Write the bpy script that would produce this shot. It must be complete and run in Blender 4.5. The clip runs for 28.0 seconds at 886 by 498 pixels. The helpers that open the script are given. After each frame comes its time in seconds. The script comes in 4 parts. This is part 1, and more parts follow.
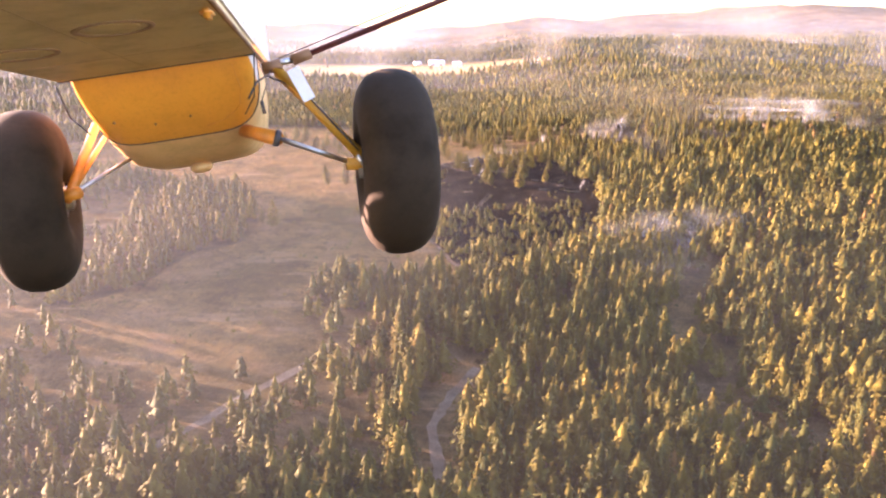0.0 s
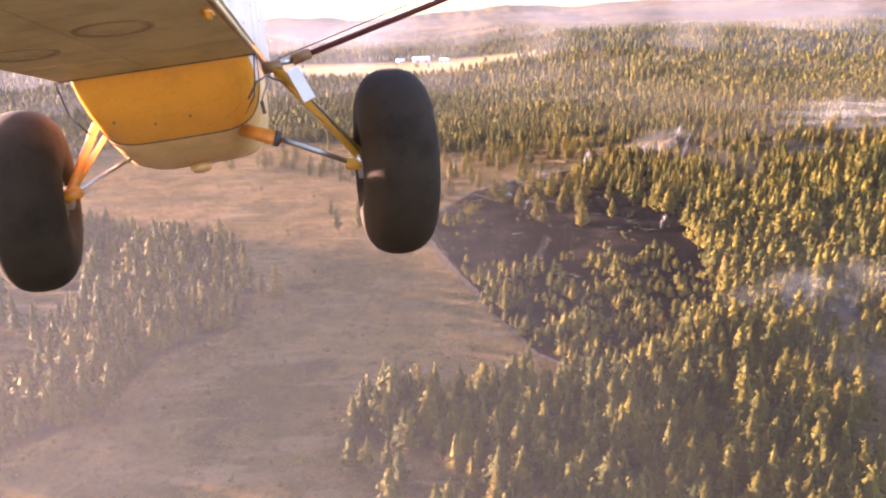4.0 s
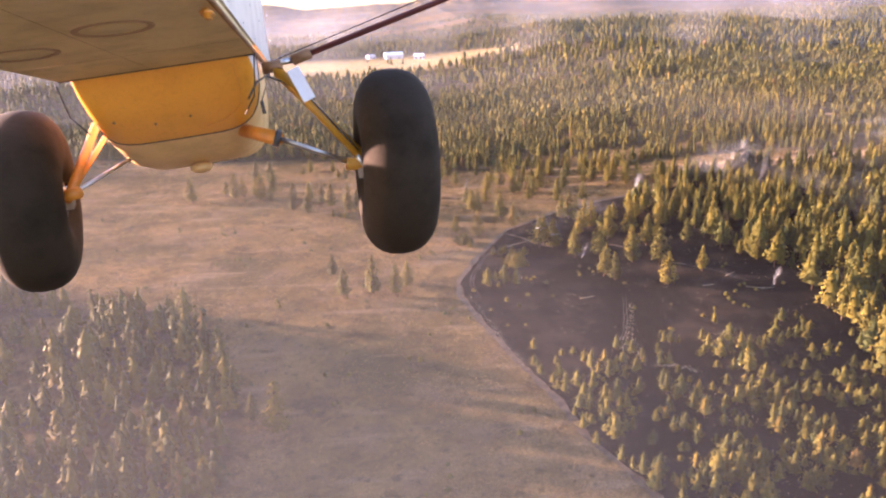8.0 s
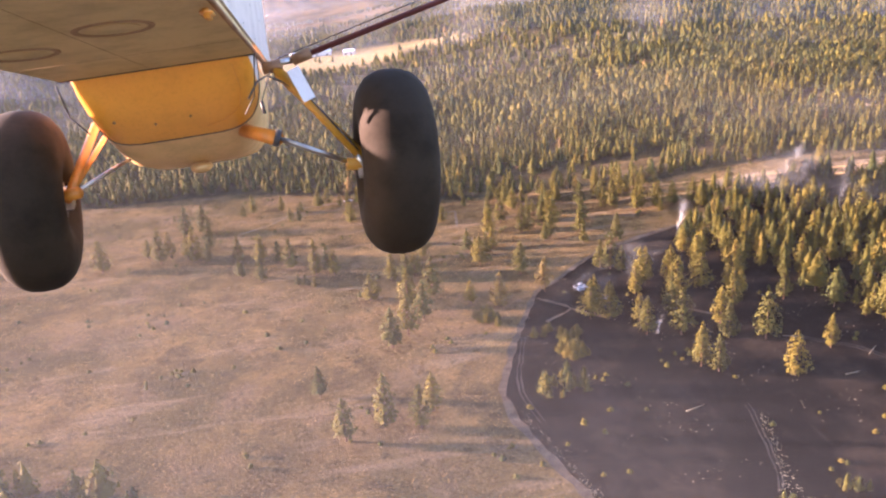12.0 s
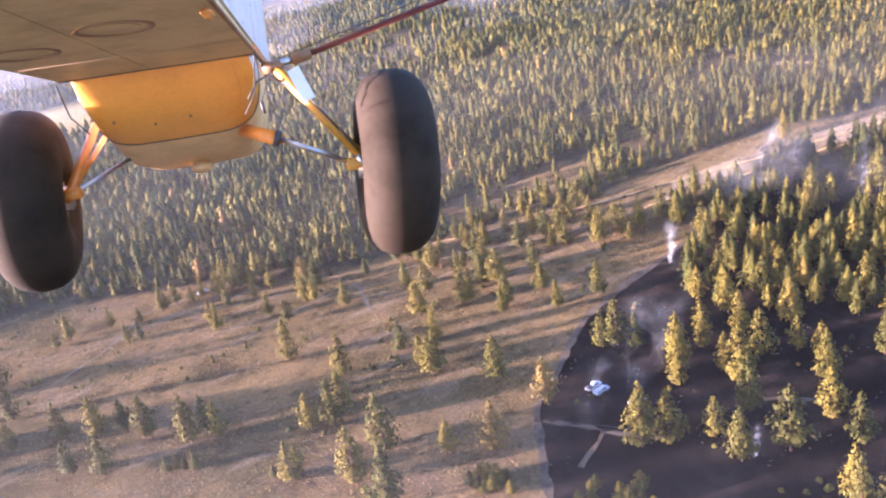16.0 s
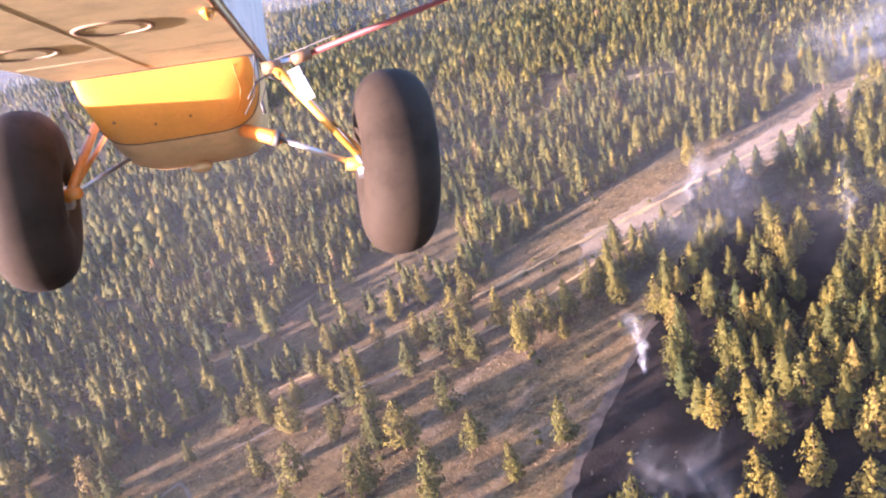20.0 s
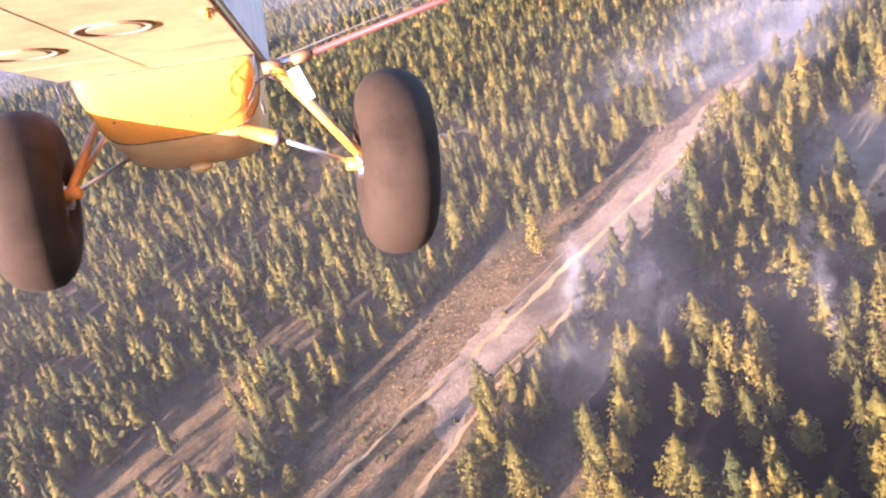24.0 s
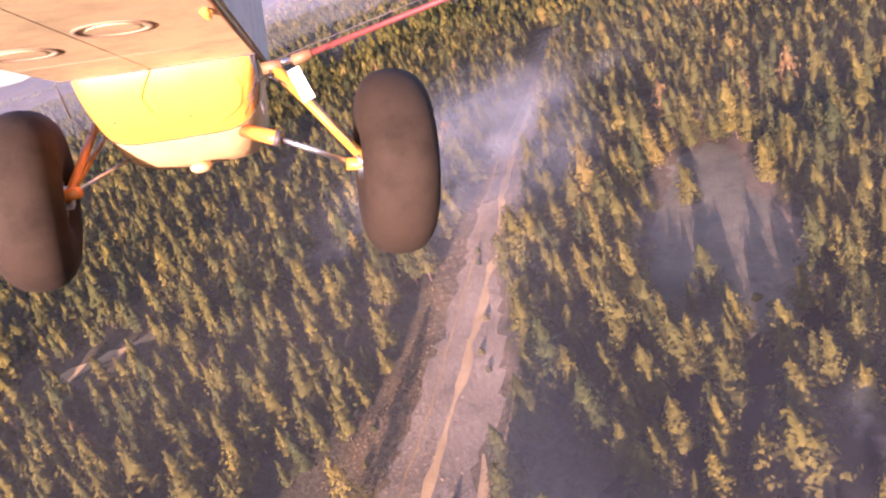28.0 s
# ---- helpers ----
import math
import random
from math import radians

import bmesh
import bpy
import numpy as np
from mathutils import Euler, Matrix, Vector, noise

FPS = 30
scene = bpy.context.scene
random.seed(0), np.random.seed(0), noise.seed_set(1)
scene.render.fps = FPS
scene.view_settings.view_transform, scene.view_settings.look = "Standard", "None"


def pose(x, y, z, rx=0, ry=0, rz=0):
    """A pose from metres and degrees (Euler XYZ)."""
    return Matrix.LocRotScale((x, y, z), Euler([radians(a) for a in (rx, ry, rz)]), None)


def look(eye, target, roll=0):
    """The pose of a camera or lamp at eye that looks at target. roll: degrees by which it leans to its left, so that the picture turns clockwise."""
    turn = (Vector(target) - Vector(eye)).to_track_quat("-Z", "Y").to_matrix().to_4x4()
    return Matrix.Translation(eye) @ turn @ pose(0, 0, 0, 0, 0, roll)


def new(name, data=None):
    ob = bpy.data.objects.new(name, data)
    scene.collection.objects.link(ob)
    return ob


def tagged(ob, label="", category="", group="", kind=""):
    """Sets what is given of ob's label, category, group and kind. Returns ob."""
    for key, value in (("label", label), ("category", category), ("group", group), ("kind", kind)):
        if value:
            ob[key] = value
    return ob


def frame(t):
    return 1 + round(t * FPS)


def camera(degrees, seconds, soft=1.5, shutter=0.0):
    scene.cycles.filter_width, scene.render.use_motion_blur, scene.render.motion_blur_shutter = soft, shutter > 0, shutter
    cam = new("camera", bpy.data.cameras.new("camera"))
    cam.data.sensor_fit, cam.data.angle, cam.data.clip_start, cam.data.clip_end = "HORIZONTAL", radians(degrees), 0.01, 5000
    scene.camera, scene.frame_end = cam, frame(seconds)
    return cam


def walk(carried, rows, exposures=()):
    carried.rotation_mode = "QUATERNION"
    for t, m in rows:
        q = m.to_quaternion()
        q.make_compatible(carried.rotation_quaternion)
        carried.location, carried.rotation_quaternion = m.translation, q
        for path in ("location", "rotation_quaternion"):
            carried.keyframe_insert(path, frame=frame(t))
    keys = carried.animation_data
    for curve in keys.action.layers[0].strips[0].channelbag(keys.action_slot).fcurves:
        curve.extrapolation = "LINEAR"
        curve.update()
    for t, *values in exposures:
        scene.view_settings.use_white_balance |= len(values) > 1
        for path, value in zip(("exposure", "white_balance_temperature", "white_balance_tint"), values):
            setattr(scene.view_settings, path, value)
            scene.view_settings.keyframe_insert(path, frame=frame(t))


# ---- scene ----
cam = camera(58.50, 28.0, soft=2.2)
PATH = [
    (0, (27.13, -0.20, 122.64), (27.143, 9.416, 119.904), 0.17),
    (0.5, (21.06, 18.00, 123.14), (21.106, 27.617, 120.404), -0.29),
    (1, (14.98, 36.13, 123.62), (15.033, 45.748, 120.880), -0.80),
    (1.5, (8.93, 54.17, 124.10), (8.990, 63.791, 121.362), -0.98),
    (2, (2.94, 72.15, 124.60), (3.033, 81.756, 121.839), -0.78),
    (2.5, (-3.00, 90.06, 125.11), (-2.836, 99.668, 122.326), -0.57),
    (3, (-8.86, 107.93, 125.57), (-8.617, 117.519, 122.746), -0.52),
    (3.5, (-14.61, 125.76, 125.98), (-14.281, 135.346, 123.156), -0.70),
    (5.5, (-34.49, 196.80, 127.04), (-33.900, 206.355, 124.135), -1.93),
    (6, (-38.98, 213.55, 127.15), (-38.328, 223.097, 124.244), -1.91),
    (6.5, (-43.23, 230.14, 127.25), (-42.516, 239.669, 124.306), -1.88),
    (7, (-47.14, 246.61, 127.34), (-46.358, 256.130, 124.396), -1.71),
    (7.5, (-50.71, 262.93, 127.46), (-49.850, 272.449, 124.506), -1.56),
    (8, (-54.02, 279.19, 127.68), (-53.088, 288.696, 124.736), -1.58),
    (8.5, (-57.16, 295.43, 128.09), (-56.132, 304.937, 125.154), -1.20),
    (9, (-60.19, 311.62, 128.61), (-59.085, 321.104, 125.644), -0.98),
    (9.5, (-63.13, 327.77, 129.18), (-61.935, 337.244, 126.214), -0.72),
    (10, (-65.95, 344.00, 129.76), (-64.677, 353.466, 126.808), -0.75),
    (10.5, (-68.69, 360.37, 130.32), (-67.313, 369.822, 127.354), -0.82),
    (11, (-71.31, 376.96, 130.83), (-69.802, 386.377, 127.826), -1.27),
    (11.5, (-73.78, 393.75, 131.25), (-72.113, 403.118, 128.189), -2.45),
    (13.5, (-77.72, 465.26, 131.06), (-75.354, 474.386, 127.719), -8.40),
    (14, (-77.15, 482.01, 130.82), (-74.577, 491.071, 127.450), -9.03),
    (14.5, (-76.25, 498.46, 130.58), (-73.411, 507.433, 127.193), -9.20),
    (15, (-74.98, 514.55, 130.35), (-71.856, 523.417, 126.959), -9.35),
    (15.5, (-73.32, 530.17, 130.16), (-69.878, 538.935, 126.785), -9.98),
    (16, (-71.30, 545.37, 130.00), (-67.567, 554.010, 126.618), -11.05),
    (16.5, (-68.90, 560.33, 129.85), (-64.894, 568.817, 126.410), -12.22),
    (17, (-65.93, 575.06, 129.72), (-61.652, 583.406, 126.235), -13.22),
    (17.5, (-62.33, 589.47, 129.52), (-57.775, 597.653, 126.021), -14.14),
    (18, (-57.98, 603.46, 129.17), (-53.159, 611.483, 125.655), -14.90),
    (18.5, (-52.81, 616.98, 128.58), (-47.722, 624.833, 125.052), -15.30),
    (19, (-46.84, 630.06, 127.72), (-41.469, 637.726, 124.196), -15.49),
    (19.5, (-40.14, 642.78, 126.59), (-34.485, 650.233, 123.056), -15.79),
    (20, (-32.62, 655.11, 125.23), (-26.671, 662.340, 121.724), -15.92),
    (20.5, (-24.56, 667.00, 123.69), (-18.307, 673.979, 120.196), -15.93),
    (21, (-16.14, 678.45, 122.00), (-9.598, 685.156, 118.509), -15.97),
    (21.5, (-7.47, 689.54, 120.24), (-0.639, 695.937, 116.731), -16.17),
    (23.5, (31.65, 726.49, 112.97), (39.458, 731.583, 109.359), -17.72),
    (24, (41.33, 734.39, 111.98), (49.353, 739.136, 108.365), -18.89),
    (24.5, (51.08, 741.94, 111.16), (59.334, 746.317, 107.590), -20.12),
    (25, (61.06, 749.03, 110.45), (69.515, 753.003, 106.886), -21.41),
    (25.5, (71.47, 755.52, 109.84), (80.109, 759.033, 106.237), -22.79),
    (26, (82.15, 761.52, 109.29), (90.968, 764.515, 105.639), -24.11),
    (26.5, (92.52, 767.18, 108.72), (101.495, 769.590, 105.018), -25.03),
    (27, (102.18, 772.72, 108.12), (111.294, 774.465, 104.394), -25.24),
    (27.5, (111.29, 778.30, 107.49), (120.522, 779.319, 103.788), -24.61),
    (28, (120.29, 783.91, 106.85), (129.602, 784.147, 103.217), -23.03),
]

# how the picture brightens and cools on the way
EXPOSURES = [(0.0, 4.05, 5720, 40), (8.0, 3.48, 5540, 40), (11.0, 3.46, 5420, 39), (14.0, 3.53, 4790, 35), (17.0, 3.6, 4540, 35), (20.0, 3.46, 4560, 35), (25.0, 3.32, 4790, 39), (28.0, 2.56, 4960, 47)]


def flight():
    return [(t, look(eye, target, roll)) for t, eye, target, roll in PATH]


walk(cam, flight(), EXPOSURES)

# ---- light: low evening sun, smoky sky ----
SUN_FROM = Vector((-0.931, 0.357, 0.128)).normalized()
world = bpy.data.worlds.new("evening_sky")
scene.world = world
world.use_nodes = True
wn = world.node_tree
sky = wn.nodes.new("ShaderNodeTexSky")
sky.sky_type, sky.sun_disc = "NISHITA", False
sky.sun_elevation = math.asin(SUN_FROM.z)
sky.sun_rotation = math.atan2(SUN_FROM.x, SUN_FROM.y)
sky.altitude, sky.air_density, sky.dust_density, sky.ozone_density = 800, 1.0, 2.2, 0.4
bg = wn.nodes["Background"]
bg.inputs["Strength"].default_value = 0.082
wn.links.new(sky.outputs["Color"], bg.inputs["Color"])
sun = new("sun", bpy.data.lights.new("sun", "SUN"))
sun.data.energy, sun.data.angle, sun.data.color = 5.0, radians(0.6), (1.0, 0.69, 0.42)
sun.matrix_world = look(SUN_FROM * 100, (0, 0, 0))
scene.view_settings.exposure = 3.12
scene.cycles.transparent_max_bounces = 48


# ---- materials ----
def nodes_of(name, rough=0.8, metal=0.0):
    m = bpy.data.materials.new(name)
    m.use_nodes = True
    b = m.node_tree.nodes["Principled BSDF"]
    b.inputs["Roughness"].default_value, b.inputs["Metallic"].default_value = rough, metal
    return m, m.node_tree, b


def node(nt, kind, **inputs):
    n = nt.nodes.new(kind)
    for key, value in inputs.items():
        n.inputs[key.replace("_", " ")].default_value = value
    return n


def noise_of(nt, scale, detail=4.0, rough=0.6, coords="Object", stretch=(1, 1, 1)):
    tc = nt.nodes.new("ShaderNodeTexCoord")
    mp = nt.nodes.new("ShaderNodeMapping")
    mp.inputs["Scale"].default_value = stretch
    nt.links.new(tc.outputs[coords], mp.inputs["Vector"])
    n = node(nt, "ShaderNodeTexNoise", Scale=scale, Detail=detail, Roughness=rough)
    nt.links.new(mp.outputs["Vector"], n.inputs["Vector"])
    return n.outputs["Fac"]


def ramp(nt, fac, *stops):
    r = nt.nodes.new("ShaderNodeValToRGB")
    while len(r.color_ramp.elements) < len(stops):
        r.color_ramp.elements.new(0.5)
    for e, (p, c) in zip(r.color_ramp.elements, stops):
        e.position, e.color = p, ((*c, 1) if len(c) == 3 else c)
    nt.links.new(fac, r.inputs["Fac"])
    return r.outputs["Color"]


def mixed(nt, fac, a, b, how="MIX"):
    m = nt.nodes.new("ShaderNodeMix")
    m.data_type, m.blend_type = "RGBA", how
    for value, key in ((fac, 0), (a, 6), (b, 7)):
        if isinstance(value, bpy.types.NodeSocket):
            nt.links.new(value, m.inputs[key])
        else:
            m.inputs[key].default_value = value if key == 0 else (*value, 1)
    return m.outputs[2]


def bumped(nt, b, height, strength, distance):
    n = node(nt, "ShaderNodeBump", Strength=strength, Distance=distance)
    nt.links.new(height, n.inputs["Height"])
    nt.links.new(n.outputs["Normal"], b.inputs["Normal"])


def surface(name, dark, light, scale, rough=0.8, metal=0.0, fine=None, bump=0.3, depth=0.02, stretch=(1, 1, 1)):
    """Two colours mixed by a broad noise, with a fine grain and relief."""
    m, nt, b = nodes_of(name, rough, metal)
    b.inputs["Specular IOR Level"].default_value = 0.1
    broad = noise_of(nt, scale, stretch=stretch)
    grain = noise_of(nt, fine or scale * 9, 6.0, 0.7)
    col = ramp(nt, broad, (0.3, dark), (0.7, light))
    col = mixed(nt, 0.35, col, ramp(nt, grain, (0.3, (0.35, 0.35, 0.35)), (0.7, (1, 1, 1))), "MULTIPLY")
    nt.links.new(col, b.inputs["Base Color"])
    bumped(nt, b, grain, bump, depth)
    return m


def attribute(nt, name):
    a = nt.nodes.new("ShaderNodeAttribute")
    a.attribute_name = name
    return a.outputs["Fac"]


def ground_material():
    m, nt, b = nodes_of("dry_grassland", 1.0)
    b.inputs["Specular IOR Level"].default_value = 0.0
    big = noise_of(nt, 0.012, 5.0)
    mid = noise_of(nt, 0.07, 6.0, 0.65)
    fine = noise_of(nt, 0.9, 5.0, 0.7)
    grass = ramp(nt, mid, (0.25, (0.089, 0.0613, 0.0278)), (0.5, (0.157, 0.106, 0.0452)), (0.75, (0.243, 0.156, 0.0618)))
    green = ramp(nt, mid, (0.3, (0.0563, 0.0469, 0.0206)), (0.7, (0.0983, 0.075, 0.0309)))
    grass = mixed(nt, ramp(nt, big, (0.42, (0, 0, 0)), (0.6, (0.8, 0.8, 0.8))), grass, green)
    blotch = noise_of(nt, 0.03, 7.0, 0.7)
    grass = mixed(nt, ramp(nt, blotch, (0.52, (0, 0, 0)), (0.64, (0.75, 0.75, 0.75))), grass, (0.16, 0.109, 0.0618))
    grass = mixed(nt, ramp(nt, blotch, (0.34, (0.7, 0.7, 0.7)), (0.44, (0, 0, 0))), grass, (0.0504, 0.0379, 0.0216))
    wash = noise_of(nt, 0.05, 6.0, 0.65, stretch=(0.35, 1.6, 1))
    grass = mixed(nt, ramp(nt, wash, (0.56, (0, 0, 0)), (0.68, (0.7, 0.7, 0.7))), grass, (0.225, 0.162, 0.0978))
    spot = noise_of(nt, 0.22, 4.0, 0.6)
    grass = mixed(nt, ramp(nt, spot, (0.56, (0, 0, 0)), (0.68, (0.65, 0.65, 0.65))), grass, (0.0444, 0.0368, 0.0165))
    floor = ramp(nt, mid, (0.3, (0.044, 0.040, 0.024)), (0.7, (0.105, 0.090, 0.052)))
    col = mixed(nt, attribute(nt, "wooded"), grass, floor)
    gold = ramp(nt, mid, (0.3, (0.36, 0.25, 0.10)), (0.7, (0.50, 0.37, 0.16)))
    col = mixed(nt, attribute(nt, "stubble"), col, gold)
    col = mixed(nt, 0.7, col, ramp(nt, fine, (0.3, (0.35, 0.33, 0.3)), (0.7, (1.1, 1.1, 1.08))), "MULTIPLY")
    nt.links.new(col, b.inputs["Base Color"])
    bumped(nt, b, fine, 0.9, 0.5)
    return m


def foliage_material(name, deep, pale):
    m, nt, b = nodes_of(name, 0.75)
    b.inputs["Specular IOR Level"].default_value = 0.08
    geo = nt.nodes.new("ShaderNodeNewGeometry")
    col = ramp(nt, attribute(nt, "tint"), (0.0, deep), (0.8, pale), (1.0, (0.15, 0.088, 0.024)))
    col = mixed(nt, 0.45, col, ramp(nt, geo.outputs["Random Per Island"], (0.0, (0.35, 0.4, 0.3)), (1.0, (1.0, 1.0, 0.9))), "MULTIPLY")
    nt.links.new(col, b.inputs["Base Color"])
    return m


def tree_material(name, deep, pale):
    """Foliage of single trees: one tint for each tree, another for each spray."""
    m, nt, b = nodes_of(name, 0.75)
    b.inputs["Specular IOR Level"].default_value = 0.08
    geo = nt.nodes.new("ShaderNodeNewGeometry")
    info = nt.nodes.new("ShaderNodeObjectInfo")
    col = ramp(nt, info.outputs["Random"], (0.0, deep), (0.96, pale), (1.0, (0.15, 0.10, 0.024)))
    col = mixed(nt, 0.45, col, ramp(nt, geo.outputs["Random Per Island"], (0.0, (0.4, 0.45, 0.35)), (1.0, (1.0, 1.0, 0.9))), "MULTIPLY")
    nt.links.new(col, b.inputs["Base Color"])
    return m


def paint(name, colour, rough=0.35, dirt=0.25, metal=0.0):
    m, nt, b = nodes_of(name, rough, metal)
    stain = noise_of(nt, 5.0, 6.0, 0.65)
    speck = noise_of(nt, 60.0, 4.0, 0.7)
    col = mixed(nt, ramp(nt, stain, (0.45, (0, 0, 0)), (0.75, (dirt * 2, dirt * 2, dirt * 2))), colour, tuple(c * 0.45 for c in colour))
    col = mixed(nt, 0.15, col, ramp(nt, speck, (0.35, (0.4, 0.36, 0.3)), (0.5, (1, 1, 1))), "MULTIPLY")
    nt.links.new(col, b.inputs["Base Color"])
    nt.links.new(ramp(nt, stain, (0.3, (rough, rough, rough)), (0.8, (rough + 0.25,) * 3)), b.inputs["Roughness"])
    bumped(nt, b, speck, 0.08, 0.003)
    return m


GROUND = ground_material()
def burnt_material():
    m, nt, b = nodes_of("burnt_soil", 1.0)
    b.inputs["Specular IOR Level"].default_value = 0.0
    big = noise_of(nt, 0.025, 6.0, 0.65)
    streak = noise_of(nt, 0.12, 6.0, 0.7, stretch=(1, 0.3, 1))
    fine = noise_of(nt, 1.4, 5.0, 0.75)
    col = ramp(nt, big, (0.36, (0.005, 0.0045, 0.0042)), (0.48, (0.009, 0.008, 0.0072)), (0.66, (0.034, 0.025, 0.018)))
    col = mixed(nt, ramp(nt, streak, (0.58, (0, 0, 0)), (0.72, (0.45, 0.45, 0.45))), col, (0.036, 0.028, 0.022))
    col = mixed(nt, ramp(nt, fine, (0.60, (0, 0, 0)), (0.70, (0.4, 0.4, 0.4))), col, (0.04, 0.03, 0.022))
    nt.links.new(col, b.inputs["Base Color"])
    bumped(nt, b, fine, 0.8, 0.4)
    return m


BURNT = burnt_material()
BERM = surface("graded_berm", (0.055, 0.041, 0.028), (0.12, 0.09, 0.06), 0.3, 0.95, fine=2.0, bump=0.5, depth=0.2)
BARE = surface("graded_dirt", (0.105, 0.08, 0.052), (0.19, 0.146, 0.098), 0.15, 0.95, fine=1.5, bump=0.4, depth=0.2)
TRACK = surface("pale_track", (0.27, 0.172, 0.07), (0.42, 0.28, 0.115), 0.1, 0.95, fine=1.2, bump=0.3, depth=0.1)
ASH = surface("ash_floor", (0.11, 0.098, 0.066), (0.24, 0.205, 0.14), 0.05, 0.95, fine=0.8, bump=0.4, depth=0.3)
def mottled(name, dark, middle, light, spots):
    m, nt, b = nodes_of(name, 1.0)
    b.inputs["Specular IOR Level"].default_value = 0.0
    big, mid, fine = noise_of(nt, 0.03, 5.0, 0.6), noise_of(nt, 0.16, 6.0, 0.7), noise_of(nt, 1.1, 5.0, 0.7)
    col = ramp(nt, big, (0.35, dark), (0.5, middle), (0.65, light))
    col = mixed(nt, ramp(nt, mid, (0.55, (0, 0, 0)), (0.68, (0.6, 0.6, 0.6))), col, spots)
    col = mixed(nt, 0.5, col, ramp(nt, fine, (0.3, (0.45, 0.43, 0.4)), (0.7, (1, 1, 1))), "MULTIPLY")
    nt.links.new(col, b.inputs["Base Color"])
    bumped(nt, b, fine, 0.8, 0.4)
    return m


CLEARED = mottled("cleared_grass", (0.09, 0.082, 0.05), (0.165, 0.14, 0.085), (0.25, 0.195, 0.12), (0.058, 0.053, 0.034))
DUST = mottled("dusty_clearing", (0.107, 0.082, 0.05), (0.195, 0.145, 0.09), (0.295, 0.22, 0.138), (0.078, 0.06, 0.036))
BARK = surface("pine_bark", (0.07, 0.04, 0.025), (0.16, 0.095, 0.06), 2.0, 0.9)
NEEDLES = foliage_material("conifer_needles", (0.036, 0.040, 0.009), (0.112, 0.085, 0.010))
TREE_NEEDLES = tree_material("pine_needles", (0.050, 0.048, 0.009), (0.126, 0.092, 0.010))
RUT = surface("rut", (0.022, 0.018, 0.016), (0.06, 0.05, 0.043), 0.2, 0.95, fine=2.0, bump=0.3)
STRAW = surface("straw", (0.21, 0.132, 0.048), (0.32, 0.204, 0.07), 0.05, 0.9, fine=2.0, bump=0.0)
YELLOW = paint("yellow_paint", (0.78, 0.32, 0.02), 0.28, 0.15)
YELLOW.node_tree.nodes["Principled BSDF"].inputs["Coat Weight"].default_value = 0.6
GEAR = paint("gear_yellow", (0.50, 0.235, 0.006), 0.4, 0.25)
ORANGE = paint("orange_paint", (0.66, 0.23, 0.01), 0.35, 0.3)
CREAM = paint("cream_fabric", (0.66, 0.52, 0.25), 0.5, 0.35)
FAIRING = paint("apricot_fairing", (0.74, 0.46, 0.17), 0.34, 0.3)
PALE = paint("pale_panel", (0.62, 0.56, 0.52), 0.4, 0.2)
RED = paint("red_strut", (0.12, 0.022, 0.014), 0.5, 0.2)
RUBBER = paint("tyre_rubber", (0.030, 0.020, 0.011), 0.75, 0.4)
RUBBER.node_tree.nodes["Principled BSDF"].inputs["Specular IOR Level"].default_value = 0.15
WORN = paint("worn_fitting", (0.24, 0.115, 0.04), 0.5, 0.4)
STEEL = paint("steel", (0.55, 0.54, 0.52), 0.25, 0.1, 1.0)
DARK = paint("dark_fitting", (0.05, 0.04, 0.035), 0.5, 0.3)
STITCH = paint("stitching", (0.34, 0.22, 0.12), 0.7, 0.2)
WHITE = paint("white_placard", (0.78, 0.78, 0.80), 0.5, 0.05)


# ---- helpers of the plan ----
def link(name, bm, material, smooth=False):
    me = bpy.data.meshes.new(name)
    bm.to_mesh(me)
    bm.free()
    for mat in material if isinstance(material, (list, tuple)) else (material,):
        me.materials.append(mat)
    if smooth:
        me.polygons.foreach_set("use_smooth", [True] * len(me.polygons))
    return new(name, me)


def part(name, bm, material, parent, label="", smooth=False):
    ob = link(name, bm, material, smooth)
    ob.parent = parent
    return tagged(ob, label)


def raw_mesh(name, verts, faces, materials, tint=None, slots=None):
    """A mesh from arrays of places and triangles."""
    me = bpy.data.meshes.new(name)
    n = len(faces)
    k = faces.shape[1]
    me.vertices.add(len(verts))
    me.vertices.foreach_set("co", np.asarray(verts, np.float32).ravel())
    me.loops.add(n * k)
    me.loops.foreach_set("vertex_index", np.asarray(faces, np.int32).ravel())
    me.polygons.add(n)
    me.polygons.foreach_set("loop_start", np.arange(0, n * k, k, dtype=np.int32))
    me.update(calc_edges=True)
    for mat in materials:
        me.materials.append(mat)
    if slots is not None:
        me.polygons.foreach_set("material_index", np.asarray(slots, np.int32))
    if tint is not None:
        me.attributes.new("tint", "FLOAT", "POINT").data.foreach_set("value", np.asarray(tint, np.float32))
    return me


def waves(x, y, scale, seed):
    """Cheap smooth noise from a few sines, about -1 to 1."""
    r = np.random.RandomState(seed)
    out = 0
    for k in range(5):
        a, p, s = r.uniform(0, 6.28), r.uniform(0, 6.28), scale * 1.7 ** -k
        out = out + 0.6 ** k * np.sin((x * np.cos(a) + y * np.sin(a)) / s * 6.28 + p)
    return out / 2.0


